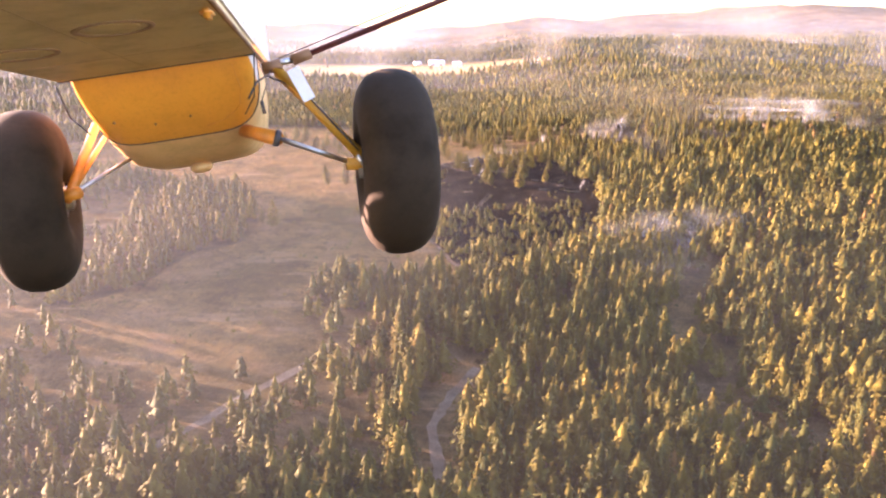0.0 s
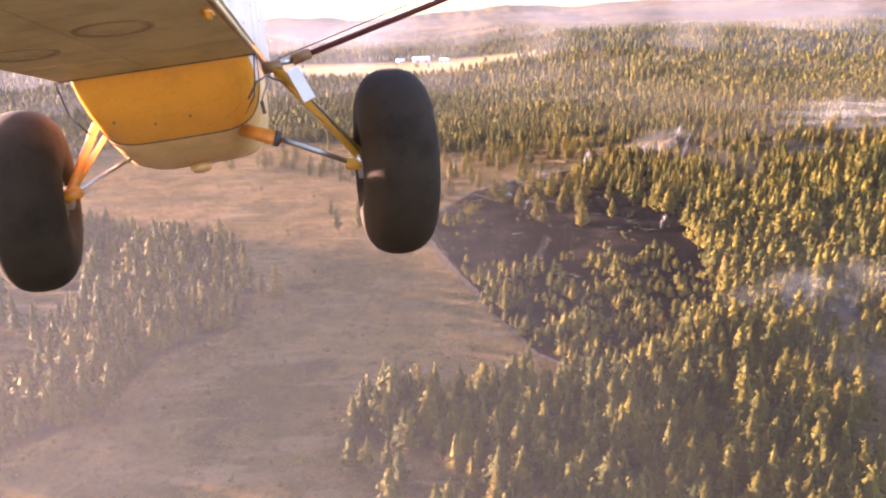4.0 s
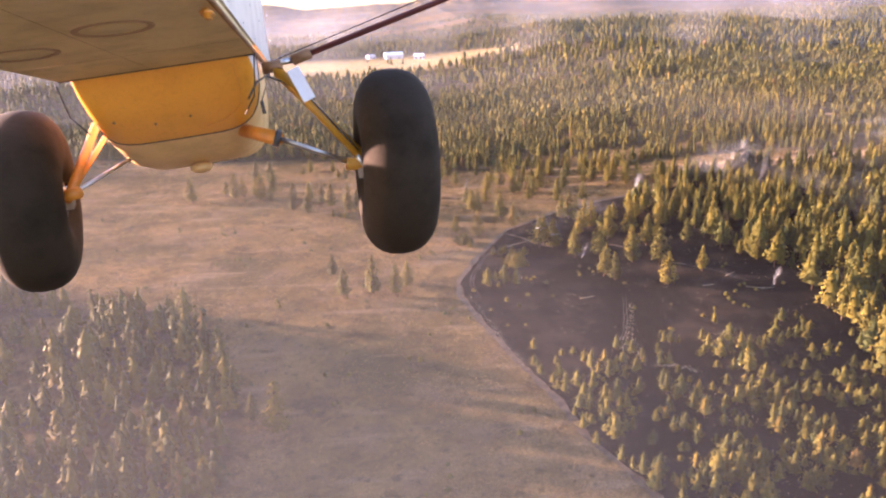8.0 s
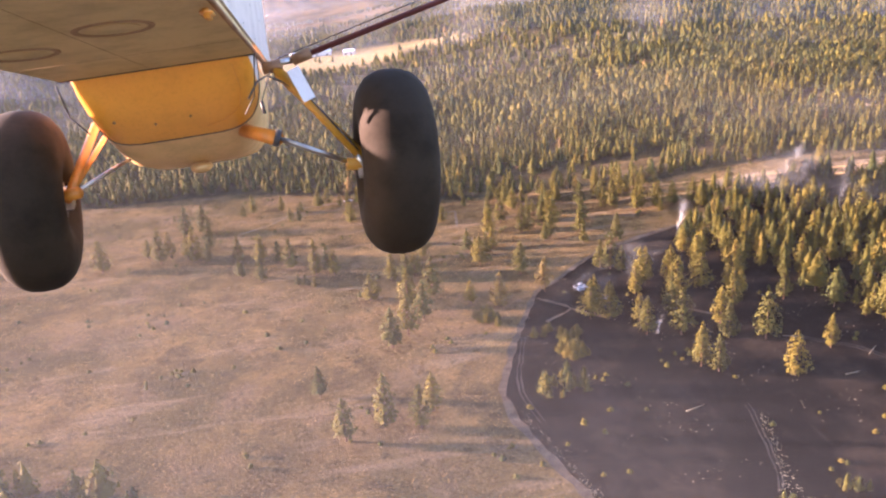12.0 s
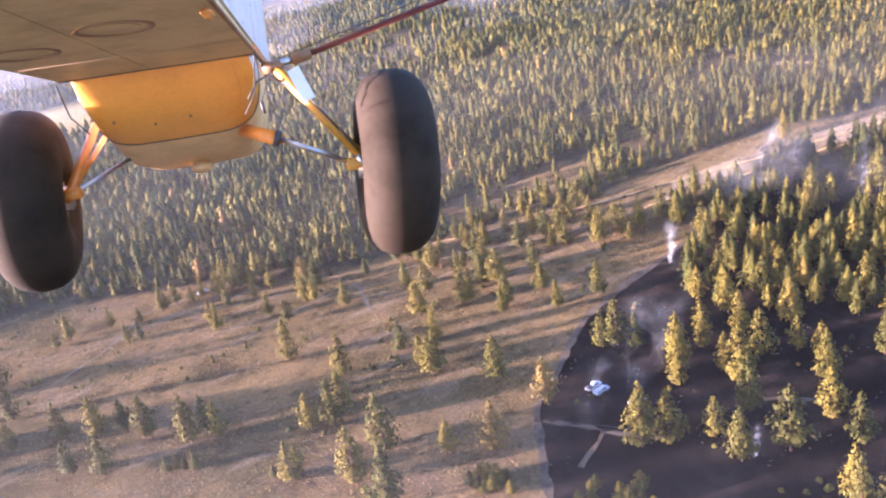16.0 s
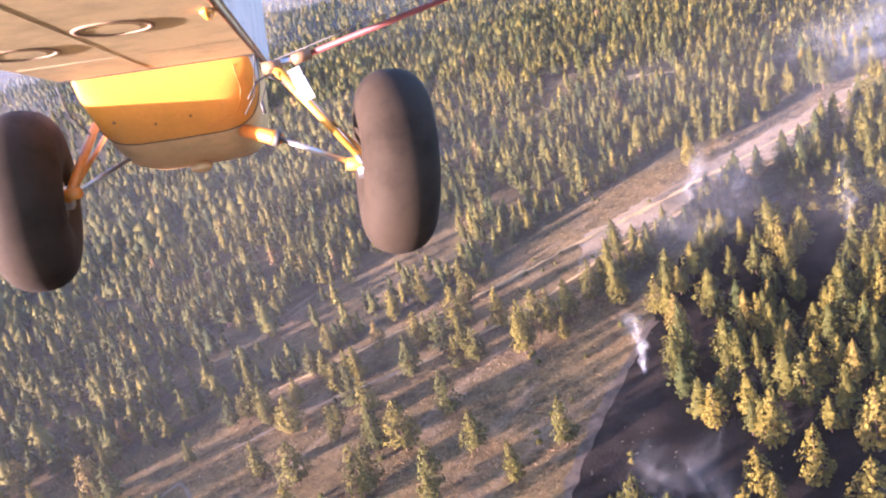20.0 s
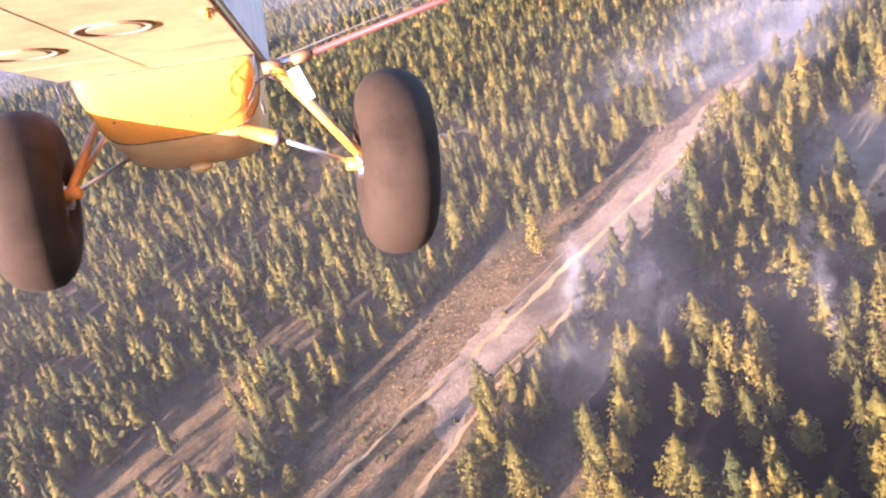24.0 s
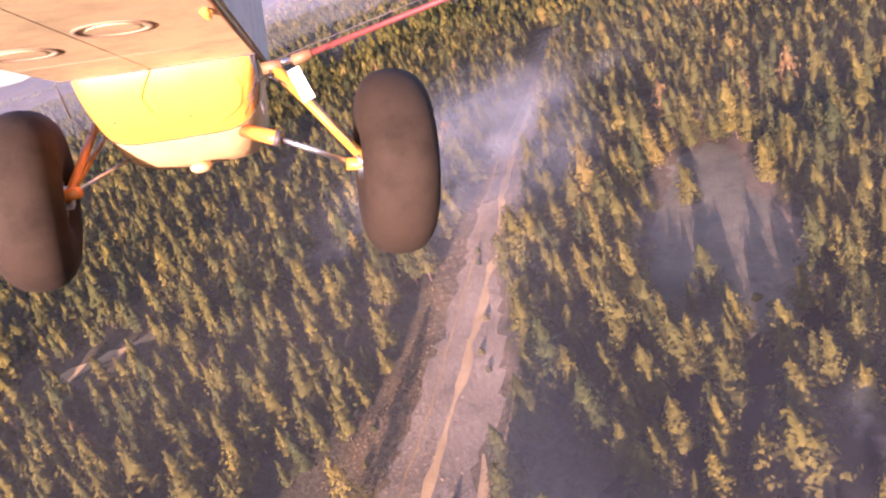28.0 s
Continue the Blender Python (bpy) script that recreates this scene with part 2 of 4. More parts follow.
def ground_z(x, y):
    """The lie of the land: a shallow bowl that climbs to the east and north, rising plains and a hill range far off."""
    x, y = np.asarray(x, float), np.asarray(y, float)
    u, v = (np.clip(x, -60, 340) - 100) / 100, (np.clip(y, 330, 900) - 700) / 100
    z = -0.98 + 5.22 * u + 4.83 * v + 2.29 * u * u + 1.27 * u * v - 1.38 * v * v
    z = z + np.minimum(45, 0.05 * np.maximum(0, y - 1150))
    # unseen rise in the west, added to cast shade over the meadow
    shading_rise = np.clip((-370 - x) / 130, 0, 1) * np.clip((y - 720) / 90, 0, 1) * np.clip((x + 1500) / 500, 0, 1)
    z = z + 15 * shading_rise * shading_rise * (3 - 2 * shading_rise)
    r = np.hypot(x - 50, y - 600)
    out = np.clip((r - 900) / 900, 0, 1)
    z = z + out * 4 * waves(x, y, 900, 3)
    far = np.clip((r - 2600) / 1900, 0, 1)
    z = z + 110 * np.exp(-((x - 1950) / 650) ** 2 - ((y - 4500) / 700) ** 2)
    return z + far ** 1.4 * (70 + 45 * waves(x, y, 1700, 5)) + far * 14 * waves(x, y, 420, 8)


def inside(x, y, poly):
    x, y = np.asarray(x, float), np.asarray(y, float)
    hit = np.zeros(x.shape, bool)
    for (ax, ay), (bx, by) in zip(poly, poly[1:] + poly[:1]):
        if ay != by:
            hit ^= ((ay > y) != (by > y)) & (x < (bx - ax) * (y - ay) / (by - ay) + ax)
    return hit


def near_line(x, y, line, width):
    x, y = np.asarray(x, float), np.asarray(y, float)
    best = np.full(x.shape, 1e9)
    for (ax, ay), (bx, by) in zip(line, line[1:]):
        dx, dy = bx - ax, by - ay
        k = np.clip(((x - ax) * dx + (y - ay) * dy) / (dx * dx + dy * dy), 0, 1)
        best = np.minimum(best, np.hypot(x - ax - k * dx, y - ay - k * dy))
    return best < width


# ---- the plan ----
FIRELINE = [(54, 449), (42, 461), (34, 468), (27, 490), (17, 513), (13, 537), (3, 569), (-6, 607), (-11, 634), (-10, 654), (7, 691),
            (14, 704), (29, 731), (47, 744), (60, 755), (74, 765), (97, 773), (125, 779), (144, 783)]
BURN = FIRELINE + [(180, 793), (225, 780), (244, 758), (257, 738), (242, 736), (217, 677), (201, 613), (180, 561), (154, 511), (101, 466)]
OPEN_BURN = FIRELINE + [(136, 777), (120, 765), (107, 749), (107, 736), (113, 719), (124, 700), (131, 672), (151, 619), (144, 573), (138, 515), (101, 468)]
NORTH_EDGE = [(600, 695), (434, 739), (404, 754), (356, 771), (325, 786), (297, 801), (268, 815), (250, 830), (235, 844), (220, 849), (201, 855), (180, 857),
              (148, 860), (120, 874), (80, 886), (34, 900), (-11, 938), (-112, 1000), (-219, 1004)]
SOUTH_EDGE = [(-319, 1054), (-398, 763), (-256, 677), (-184, 645), (-131, 631), (-116, 589), (-106, 556), (-100, 520), (-106, 494), (-131, 476), (-144, 426),
              (-191, 390), (-148, 359), (-122, 314), (-61, 332), (-20, 357), (-51, 400), (-34, 436), (7, 435)]
CORRIDOR_SOUTH = [(152, 808), (161, 818), (176, 820), (193, 816), (213, 806), (228, 798), (242, 796), (260, 785), (299, 777), (319, 764), (354, 753), (394, 741),
                  (480, 713), (600, 670)]
MEADOW = FIRELINE + CORRIDOR_SOUTH + NORTH_EDGE + SOUTH_EDGE
CORRIDOR = [(161, 822), (176, 822), (193, 818), (213, 808), (228, 800), (242, 798), (260, 787), (299, 779), (319, 766), (354, 755), (394, 743), (480, 716),
            (600, 673), (600, 690), (440, 737), (385, 757), (354, 768), (315, 784), (276, 801), (245, 815), (215, 826), (185, 836)]
EAST_CLEARING = [(279, 748), (300, 738), (326, 721), (330, 708), (325, 704), (303, 709), (265, 716), (256, 721), (250, 732), (251, 748), (264, 754)]
EAST_BURN = [(250, 732), (256, 721), (244, 714), (220, 730), (214, 745), (226, 748), (239, 750)]
SMOKY_GAP = [(236, 769), (239, 758), (230, 754), (221, 759), (225, 771)]
SOUTH_GAP = [(186, 503), (197, 447), (165, 396), (172, 352), (172, 301), (175, 265), (130, 265), (136, 323), (140, 373), (160, 440)]
ROADS = [[(-36, 345), (-46, 332), (-57, 316), (-69, 291), (-85, 265)], [(44, 347), (32, 324), (23, 293), (27, 254)]]
PALE_TRACKS = [[(70, 886), (111, 867), (140, 852), (161, 843), (177, 837), (212, 820), (236, 810), (263, 797), (287, 787), (315, 775), (375, 757), (480, 720)],
               [(92, 847), (134, 828), (160, 822), (177, 819), (203, 809), (221, 801), (245, 795)],
               [(329, 905), (332, 885), (334, 875)], [(401, 874), (399, 853)], [(430, 848), (529, 828)]]
FIRE_TRACKS = [[(27, 724), (30, 720), (36, 712), (37, 708), (42, 702), (49, 694)], [(37, 708), (30, 704), (23, 700)], [(80, 690), (83, 687), (90, 680)]]
BURN_TRACKS = [[(10, 690), (-2, 660), (-4, 646), (-3, 631)], [(29, 722), (38, 710), (46, 699)], [(65, 620), (56, 590), (50, 579)], [(104, 655), (121, 638), (128, 624)]]
MEADOW_TRACKS = [[(43, 872), (76, 859), (100, 843)], [(25, 875), (19, 842)], [(-108, 886), (-86, 905), (-65, 936), (-39, 937)], [(-39, 860), (-14, 869), (8, 874), (25, 875)]]
GLADES = [(397, 860, 12, 14), (327, 889, 9, 19)]
FIELDS = [[(-300, 1690), (-179, 1620), (-49, 1600), (109, 1672), (203, 1750), (290, 1775), (20, 1890), (-90, 1850), (-300, 1860)],
          [(340, 1480), (348, 1530), (460, 1500), (440, 1440)],
          [(583, 1890), (700, 1765), (725, 1810), (600, 1950)]]


def wooded(x, y):
    """How thickly trees stand at a place, 0 to 1, and how tall they grow."""
    x, y = np.asarray(x, float), np.asarray(y, float)
    tall = 18 + 3 * waves(x, y, 160, 21)
    d = 0.86 + 0.42 * waves(x, y, 90, 11) + 0.22 * waves(x, y, 31, 12)
    d = np.where(waves(x, y, 260, 31) > 0.75, d * 0.25, d)
    east = (x > 70) & (y > 430) & (y < 860)
    tall = np.where(east, np.where(y > 690, np.where(x > 190, 14.0, 12.0), 15.5), tall)
    d = np.where((x > 95) & (x <= 165) & (y > 640) & (y < 800), d * 0.62, d)
    d = np.where((x > 165) & (y > 640) & (y < 800), d * 0.75, d)
    tall = np.where((y < 475) & (x > -70), 16.5, tall)
    sparse = (x < 5) & (y > 250) & (y < 402)
    tall, d = np.where(sparse, 14, tall), np.where(sparse, d * 0.42, d)
    sparse = (x >= 5) & (x < 70) & (y > 270) & (y < 420)
    d = np.where(sparse, d * 0.75, d)
    d = np.where(inside(x, y, MEADOW), 0, d)
    d = np.where(inside(x, y, OPEN_BURN), 0.0, d)
    thin = np.clip((592 - y) / 105, 0, 1) * np.clip(0.55 + 0.5 * waves(x, y, 37, 41) + 0.5 * waves(x, y, 16, 43) + 0.4 * waves(y, x, 61, 44), 0, 1)
    thin = np.maximum(thin, 0.8 * (((x - 11) / 9) ** 2 + ((y - 647) / 6) ** 2 < 1))
    young = inside(x, y, OPEN_BURN) & (thin > 0.02)
    d = np.where(young, 0.85 * thin, d)
    tall = np.where(young, 5.8 + 2.0 * waves(x, y, 29, 45), tall)
    tall = np.where(y > 805, 11.0 + 1.6 * waves(x, y, 160, 23), tall)
    tall = np.where((x > 330) & (y > 560), 12.5, tall)
    beside = (x > 150) & (y > 800) & (y < 930)
    tall, d = np.where(beside, 11, tall), np.where(beside, d * 0.9, d)
    d = np.where((y > 850) & ~beside, d * 0.66, d)
    west = (x < -90) & (y < 815)
    tall, d = np.where(west, 13 + 2 * waves(x, y, 60, 24), tall), np.where(west, d * 0.95, d)
    beyond = (x < -185) & (y > 330) & (y < 640)
    d = np.where(beyond, d * 0.22, d)
    # made-up thin lanes along the sun's direction, to throw light stripes on the meadow
    sun_gaps = np.cos((0.357 * x + 0.934 * y - 462) * 6.283 / 23.5) > 0.5
    d = np.where((x < -90) & (y > 380) & (y < 720) & sun_gaps, d * 0.5, d)
    corner = (x > 150) & (x < 276) & (y > 735) & (y < 800) & ~inside(x, y, MEADOW)
    d = np.where(corner, 0.52 + 0.5 * waves(x, y, 24, 46) + 0.2 * waves(x, y, 60, 47), d)
    d = np.where(inside(x, y, EAST_CLEARING), 0.02, np.where(inside(x, y, SOUTH_GAP), 0.14, d))
    d = np.where(inside(x, y, EAST_BURN), 0.35, np.where(inside(x, y, SMOKY_GAP), 0.65, d))
    for line in ROADS:
        d = np.where(near_line(x, y, line, 10), 0, d)
    for line in PALE_TRACKS:
        d = np.where(near_line(x, y, line, 5), 0, d)
    for poly in FIELDS:
        d = np.where(inside(x, y, poly), 0.01, d)
    for gx, gy, rx, ry in GLADES:
        d = np.where(((x - gx) / rx) ** 2 + ((y - gy) / ry) ** 2 < 1 + 0.5 * waves(x, y, 18, 48), d * 0.06, d)
    r = np.hypot(x - 50, y - 600)
    d = np.where(r > 2200, d * (waves(x, y, 800, 51) > -0.1), d)
    return np.clip(d, 0, 1), tall


# ---- ground ----
def ground_sheet():
    def axis(lo, a, b, hi, step):
        k = np.linspace(0, 1, 34) ** 1.6
        return np.unique(np.concatenate([a - k[1:] * (a - lo), np.arange(a, b + 1, step), b + k[1:] * (hi - b)]))
    xs, ys = axis(-5600, -420, 700, 5900, 5.0), axis(-5000, 150, 1300, 6000, 5.0)
    gx, gy = np.meshgrid(xs, ys)
    v = np.stack([gx.ravel(), gy.ravel(), ground_z(gx, gy).ravel()], 1)
    i = np.arange(len(xs) * len(ys)).reshape(len(ys), len(xs))
    f = np.stack([i[:-1, :-1].ravel(), i[:-1, 1:].ravel(), i[1:, 1:].ravel(), i[1:, :-1].ravel()], 1)
    me = raw_mesh("ground", v, f, [GROUND])
    d, _ = wooded(v[:, 0], v[:, 1])
    me.attributes.new("wooded", "FLOAT", "POINT").data.foreach_set("value", np.clip(d * 1.3, 0, 1).astype(np.float32))
    s = np.zeros(len(v))
    for poly in FIELDS:
        s[inside(v[:, 0], v[:, 1], poly)] = 1
    me.attributes.new("stubble", "FLOAT", "POINT").data.foreach_set("value", s.astype(np.float32))
    me.polygons.foreach_set("use_smooth", [True] * len(me.polygons))
    return tagged(new("ground", me), "dry tan grassland and forest floor under low sun", "ground", kind="structure")


ground_sheet()


def ragged(poly, step, amount, seed):
    """The outline walked in short steps, with each point pushed about."""
    r, out = random.Random(seed), []
    for (ax, ay), (bx, by) in zip(poly, poly[1:] + poly[:1]):
        n = max(1, int(math.hypot(bx - ax, by - ay) / step))
        for k in range(n):
            out.append((ax + (bx - ax) * k / n + r.uniform(-amount, amount), ay + (by - ay) * k / n + r.uniform(-amount, amount)))
    return out


def patch(name, poly, material, lift, label, category, step=3.0, amount=0.8, seed=1):
    bm = bmesh.new()
    pts = ragged(poly, step, amount, seed)
    bm.faces.new([bm.verts.new((x, y, 0)) for x, y in pts])
    bmesh.ops.triangulate(bm, faces=bm.faces[:])
    for axis in (0, 1):
        lo, hi = min(p[axis] for p in pts), max(p[axis] for p in pts)
        for k in range(int(lo // 9) + 1, int(hi // 9) + 1):
            place = (9.0 * k, 0, 0) if axis == 0 else (0, 9.0 * k, 0)
            bmesh.ops.bisect_plane(bm, geom=bm.verts[:] + bm.edges[:] + bm.faces[:], plane_co=place, plane_no=(1, 0, 0) if axis == 0 else (0, 1, 0))
    for v in bm.verts:
        v.co.z = float(ground_z(v.co.x, v.co.y)) + lift
    for f in bm.faces:
        f.normal_update()
        if f.normal.z < 0:
            f.normal_flip()
    return tagged(link(name, bm, material), label, category, kind="structure")


def strip(name, line, width, material, lift, label, category, seed=1, wobble=0.5):
    bm, r = bmesh.new(), random.Random(seed)
    pts = []
    for (ax, ay), (bx, by) in zip(line, line[1:]):
        n = max(2, int(math.hypot(bx - ax, by - ay) / 4))
        pts += [(ax + (bx - ax) * k / n, ay + (by - ay) * k / n) for k in range(n)]
    pts.append(line[-1])
    rows = []
    for k, (x, y) in enumerate(pts):
        a, b = pts[max(0, k - 2)], pts[min(len(pts) - 1, k + 2)]
        d = Vector((b[0] - a[0], b[1] - a[1])).normalized()
        w = width / 2 * (1 + r.uniform(-wobble, wobble) * 0.5)
        o = r.uniform(-wobble, wobble) * 0.4
        row = []
        for s in (-w + o, o * 0.5, w + o):
            px, py = x - d.y * s, y + d.x * s
            row.append(bm.verts.new((px, py, float(ground_z(px, py)) + lift)))
        rows.append(row)
    for a, b in zip(rows, rows[1:]):
        for k in (0, 1):
            bm.faces.new((a[k + 1], a[k], b[k], b[k + 1]))
    bmesh.ops.recalc_face_normals(bm, faces=bm.faces[:])
    for f in bm.faces:
        if f.normal.z < 0:
            f.normal_flip()
    return tagged(link(name, bm, material), label, category, kind="structure")


patch("burnt_ground", BURN, BURNT, 0.06, "charred black ground inside the fire line", "burnt ground", amount=1.2)
strip("firebreak", FIRELINE, 2.8, BERM, 0.12, "graded pale dirt firebreak beside charred ground", "firebreak", wobble=0.9)
patch("burnt_ground", EAST_BURN, BURNT, 0.13, "charred black ground below the ashy clearing", "burnt ground", amount=1.8, seed=4)
patch("corridor", CORRIDOR, DUST, 0.05, "dusty cleared strip between the trees", "clearing", step=2.5, amount=1.5)
patch("ash_clearing", EAST_CLEARING, CLEARED, 0.1, "mottled olive-grey clearing under thin smoke", "clearing", step=2.5, amount=1.6)
for k, line in enumerate(ROADS):
    strip("dirt_road", line, 4.5, BARE, 0.08, "pale dirt road through young trees", "road", seed=k)
for k, line in enumerate(PALE_TRACKS):
    strip("dirt_track", line, (1.9, 1.5, 4.5, 4.5, 5.0)[k], TRACK, 0.14, "straw-coloured dirt track across the clearing", "track", seed=k + 9, wobble=1.3)


strip("bare_edge", [(431, 680), (376, 700), (334, 700), (301, 709), (265, 716), (258, 715)], 5.0, DUST, 0.16, "bare pinkish earth along the clearing's edge", "track", seed=71, wobble=2.5)
for k, line in enumerate(BURN_TRACKS):
    for o in (-0.8, 0.8):
        strip("wheel_rut", [(x + o, y + o * 0.3) for x, y in line], 0.5, RUT, 0.10, "ash-grey wheel rut across the charred ground", "track", seed=k + 30, wobble=0.9)
for k, line in enumerate(FIRE_TRACKS):
    strip("dirt_track", line, 1.5, BERM, 0.10, "pale brown dirt track across the charred ground", "track", seed=k + 40, wobble=1.2)
for k, (dy, w) in enumerate(((-13, 0.5), (5, 0.4))):
    strip("stubble_row", [(x, y + dy + 1.2 * math.sin(x * 0.02 + 2 * k)) for x, y in PALE_TRACKS[0][4:]], w, STRAW, 0.10,
          "rough straw-coloured stubble row along the clearing", "track", seed=k + 60, wobble=0.7)
for k, line in enumerate(MEADOW_TRACKS):
    strip("meadow_track", line, 1.3, BARE, 0.07, "faint pale track in the dry meadow", "track", seed=k + 40, wobble=0.9)


# ---- trees ----
def crown_of(boughs, leaves, seed, slim, size):
    """A crown one unit tall: boughs round a stem, each ending in a clump of small hanging sprays, with gaps between them."""
    r = np.random.RandomState(seed)
    start, blunt, belly = r.uniform(0.08, 0.22), r.uniform(0.6, 0.85), r.uniform(0.12, 0.28)
    lobe, turn = r.uniform(0.08, 0.22), r.uniform(0, 6.28)
    v, f = [], []
    for k in range(boughs):
        q = 1 - (1 - (k + r.uniform(0, 0.9)) / boughs) ** 0.66
        a = turn + 2.4 * k + r.uniform(-0.5, 0.5)
        reach = slim * min((1.02 - q) / (1 - belly), 1.0) ** blunt * min(1.0, 0.62 + 0.38 * q / belly)
        reach *= 1 + lobe * math.sin(2 * a + 9 * q + seed) + r.uniform(-0.16, 0.10)
        h = start + (0.95 - start) * q
        clump = size * r.uniform(1.1, 1.7) * (1.1 - 0.5 * q)
        for m in range(leaves):
            u = r.uniform(0.35, 1.05) if m else 0.95
            b = a + r.uniform(-1, 1) * min(1.2, clump / max(reach * u, 0.02))
            d = np.array((math.cos(b), math.sin(b), 0.0))
            p = d * reach * u + (0, 0, h + r.uniform(-0.6, 0.7) * clump + 0.03 * (1 - u))
            side = np.array((-math.sin(b), math.cos(b), r.uniform(-0.5, 0.5)))
            hang = d * r.uniform(0.2, 0.9) + (0, 0, r.uniform(-1.0, -0.2)) + r.uniform(-0.3, 0.3, 3)
            L, w = size * r.uniform(0.75, 1.3) * (1.12 - 0.4 * q), size * r.uniform(0.7, 1.2) * (1.12 - 0.4 * q)
            i = len(v)
            v += [p - hang * L * 0.5, p - side * w * 0.5, p + hang * L * 0.55, p + side * w * 0.5]
            f += [(i, i + 1, i + 2), (i, i + 2, i + 3)]
    i = len(v)
    v += [(0, 0, 1.0), (0.024, 0, 0.88), (-0.012, 0.02, 0.88), (-0.012, -0.02, 0.88)]
    f += [(i, i + 1, i + 2), (i, i + 2, i + 3), (i, i + 3, i + 1)]
    return np.array([tuple(p) for p in v], float), np.array(f)


def conifer(seed, boughs, leaves, slim, size, tiers=3):
    """A whole tree of a stand: a thin trunk, a shaded heart and clumped boughs. Returns places, triangles and trunk count."""
    r = np.random.RandomState(seed)
    v = [(0.016, 0, -0.02), (-0.008, 0.014, -0.02), (-0.008, -0.014, -0.02), (0, 0, 0.9)]
    f = [(0, 1, 3), (1, 2, 3), (2, 0, 3)]
    for t in range(tiers):
        q = t / tiers
        z0, z1 = 0.2 + 0.7 * q, min(0.97, 0.2 + 0.7 * q + 1.3 / tiers)
        rad = slim * 0.72 * (1.0 - q) ** 0.6
        i, n = len(v), 5
        v.append((0, 0, z1))
        for k in range(n):
            a = 6.283 * k / n + r.uniform(-0.4, 0.4)
            v.append((rad * r.uniform(0.6, 1.2) * math.cos(a), rad * r.uniform(0.6, 1.2) * math.sin(a), z0 + r.uniform(-0.04, 0.05)))
        f += [(i, i + 1 + k, i + 1 + (k + 1) % n) for k in range(n)]
    cv, cf = crown_of(boughs, leaves, seed + 500, slim, size)
    return np.concatenate([np.array(v), cv]), np.concatenate([np.array(f), cf + len(v)]), 3


def far_conifer(seed):
    """A few jagged tiers, for trees far away."""
    r = np.random.RandomState(seed)
    v, f = [], []
    for z0, z1, rad in ((0.06, 0.60, 0.27), (0.32, 0.84, 0.25), (0.60, 1.0, 0.17)):
        i = len(v)
        v.append((r.uniform(-0.02, 0.02), r.uniform(-0.02, 0.02), z1))
        for k in range(6):
            a = 6.283 * k / 6 + r.uniform(-0.3, 0.3)
            q = rad * r.uniform(0.65, 1.25)
            v.append((q * math.cos(a), q * math.sin(a), z0 + r.uniform(-0.06, 0.08)))
        f += [(i, i + 1 + k, i + 1 + (k + 1) % 6) for k in range(6)]
    return np.array(v), np.array(f), 0


MID = [conifer(s, 18, 3, 0.23 + 0.025 * (s % 3), 0.11) for s in range(14)]
YOUNG = [conifer(60 + s, 18, 3, 0.25 + 0.03 * (s % 3), 0.10) for s in range(6)]
NEAR = [conifer(30 + s, 32, 5, 0.215 + 0.022 * (s % 3), 0.068) for s in range(12)]
FINE = [conifer(80 + s, 50, 9, 0.215 + 0.022 * (s % 3), 0.046) for s in range(8)]
FAR = [far_conifer(s) for s in range(8)]


def scatter(x0, x1, y0, y1, step, seed):
    r = np.random.RandomState(seed)
    gx, gy = np.meshgrid(np.arange(x0, x1, step), np.arange(y0, y1, step))
    x = (gx + r.uniform(-0.5, 0.5, gx.shape) * step).ravel()
    y = (gy + r.uniform(-0.5, 0.5, gy.shape) * step).ravel()
    d, tall = wooded(x, y)
    keep = r.uniform(0, 1, x.shape) < d
    return x[keep], y[keep], tall[keep]


def stand_of(name, x, y, tall, kinds, seed, label, spread=0.2):
    """A whole stand of trees as one mesh."""
    r = np.random.RandomState(seed)
    n = len(x)
    h = tall * np.clip(r.normal(1.0, spread, n), 0.4, 1.7)
    wide = np.maximum(h, 8) ** 0.5 * h ** 0.5 * r.uniform(0.9, 1.4, n)
    a = r.uniform(0, 6.28, n)
    z = ground_z(x, y)
    lean = h * r.normal(0.0, 0.03, n)
    tint = np.clip(r.normal(0.40, 0.22, n), 0, 0.85)
    tint[r.uniform(0, 1, n) < 0.007] = 1.0
    which = r.randint(0, len(kinds), n)
    vs, fs, ts, ss, base = [], [], [], [], 0
    for k, (v, f, bark) in enumerate(kinds):
        p = np.nonzero(which == k)[0]
        if not len(p):
            continue
        c, s = np.cos(a[p])[:, None], np.sin(a[p])[:, None]
        lx, ly = v[:, 0] * wide[p][:, None], v[:, 1] * wide[p][:, None]
        vs.append(np.stack([x[p][:, None] + c * lx - s * ly, y[p][:, None] + s * lx + c * ly + v[:, 2] * lean[p][:, None], z[p][:, None] + v[:, 2] * h[p][:, None]], 2).reshape(-1, 3))
        fs.append((f[None] + (base + np.arange(len(p)) * len(v))[:, None, None]).reshape(-1, 3))
        ts.append(np.repeat(tint[p], len(v)))
        ss.append(np.tile((np.arange(len(f)) < bark).astype(np.int32), len(p)))
        base += len(p) * len(v)
    me = raw_mesh(name, np.concatenate(vs), np.concatenate(fs), [NEEDLES, BARK], np.concatenate(ts), np.concatenate(ss))
    return tagged(new(name, me), label, "forest", kind="stuff")


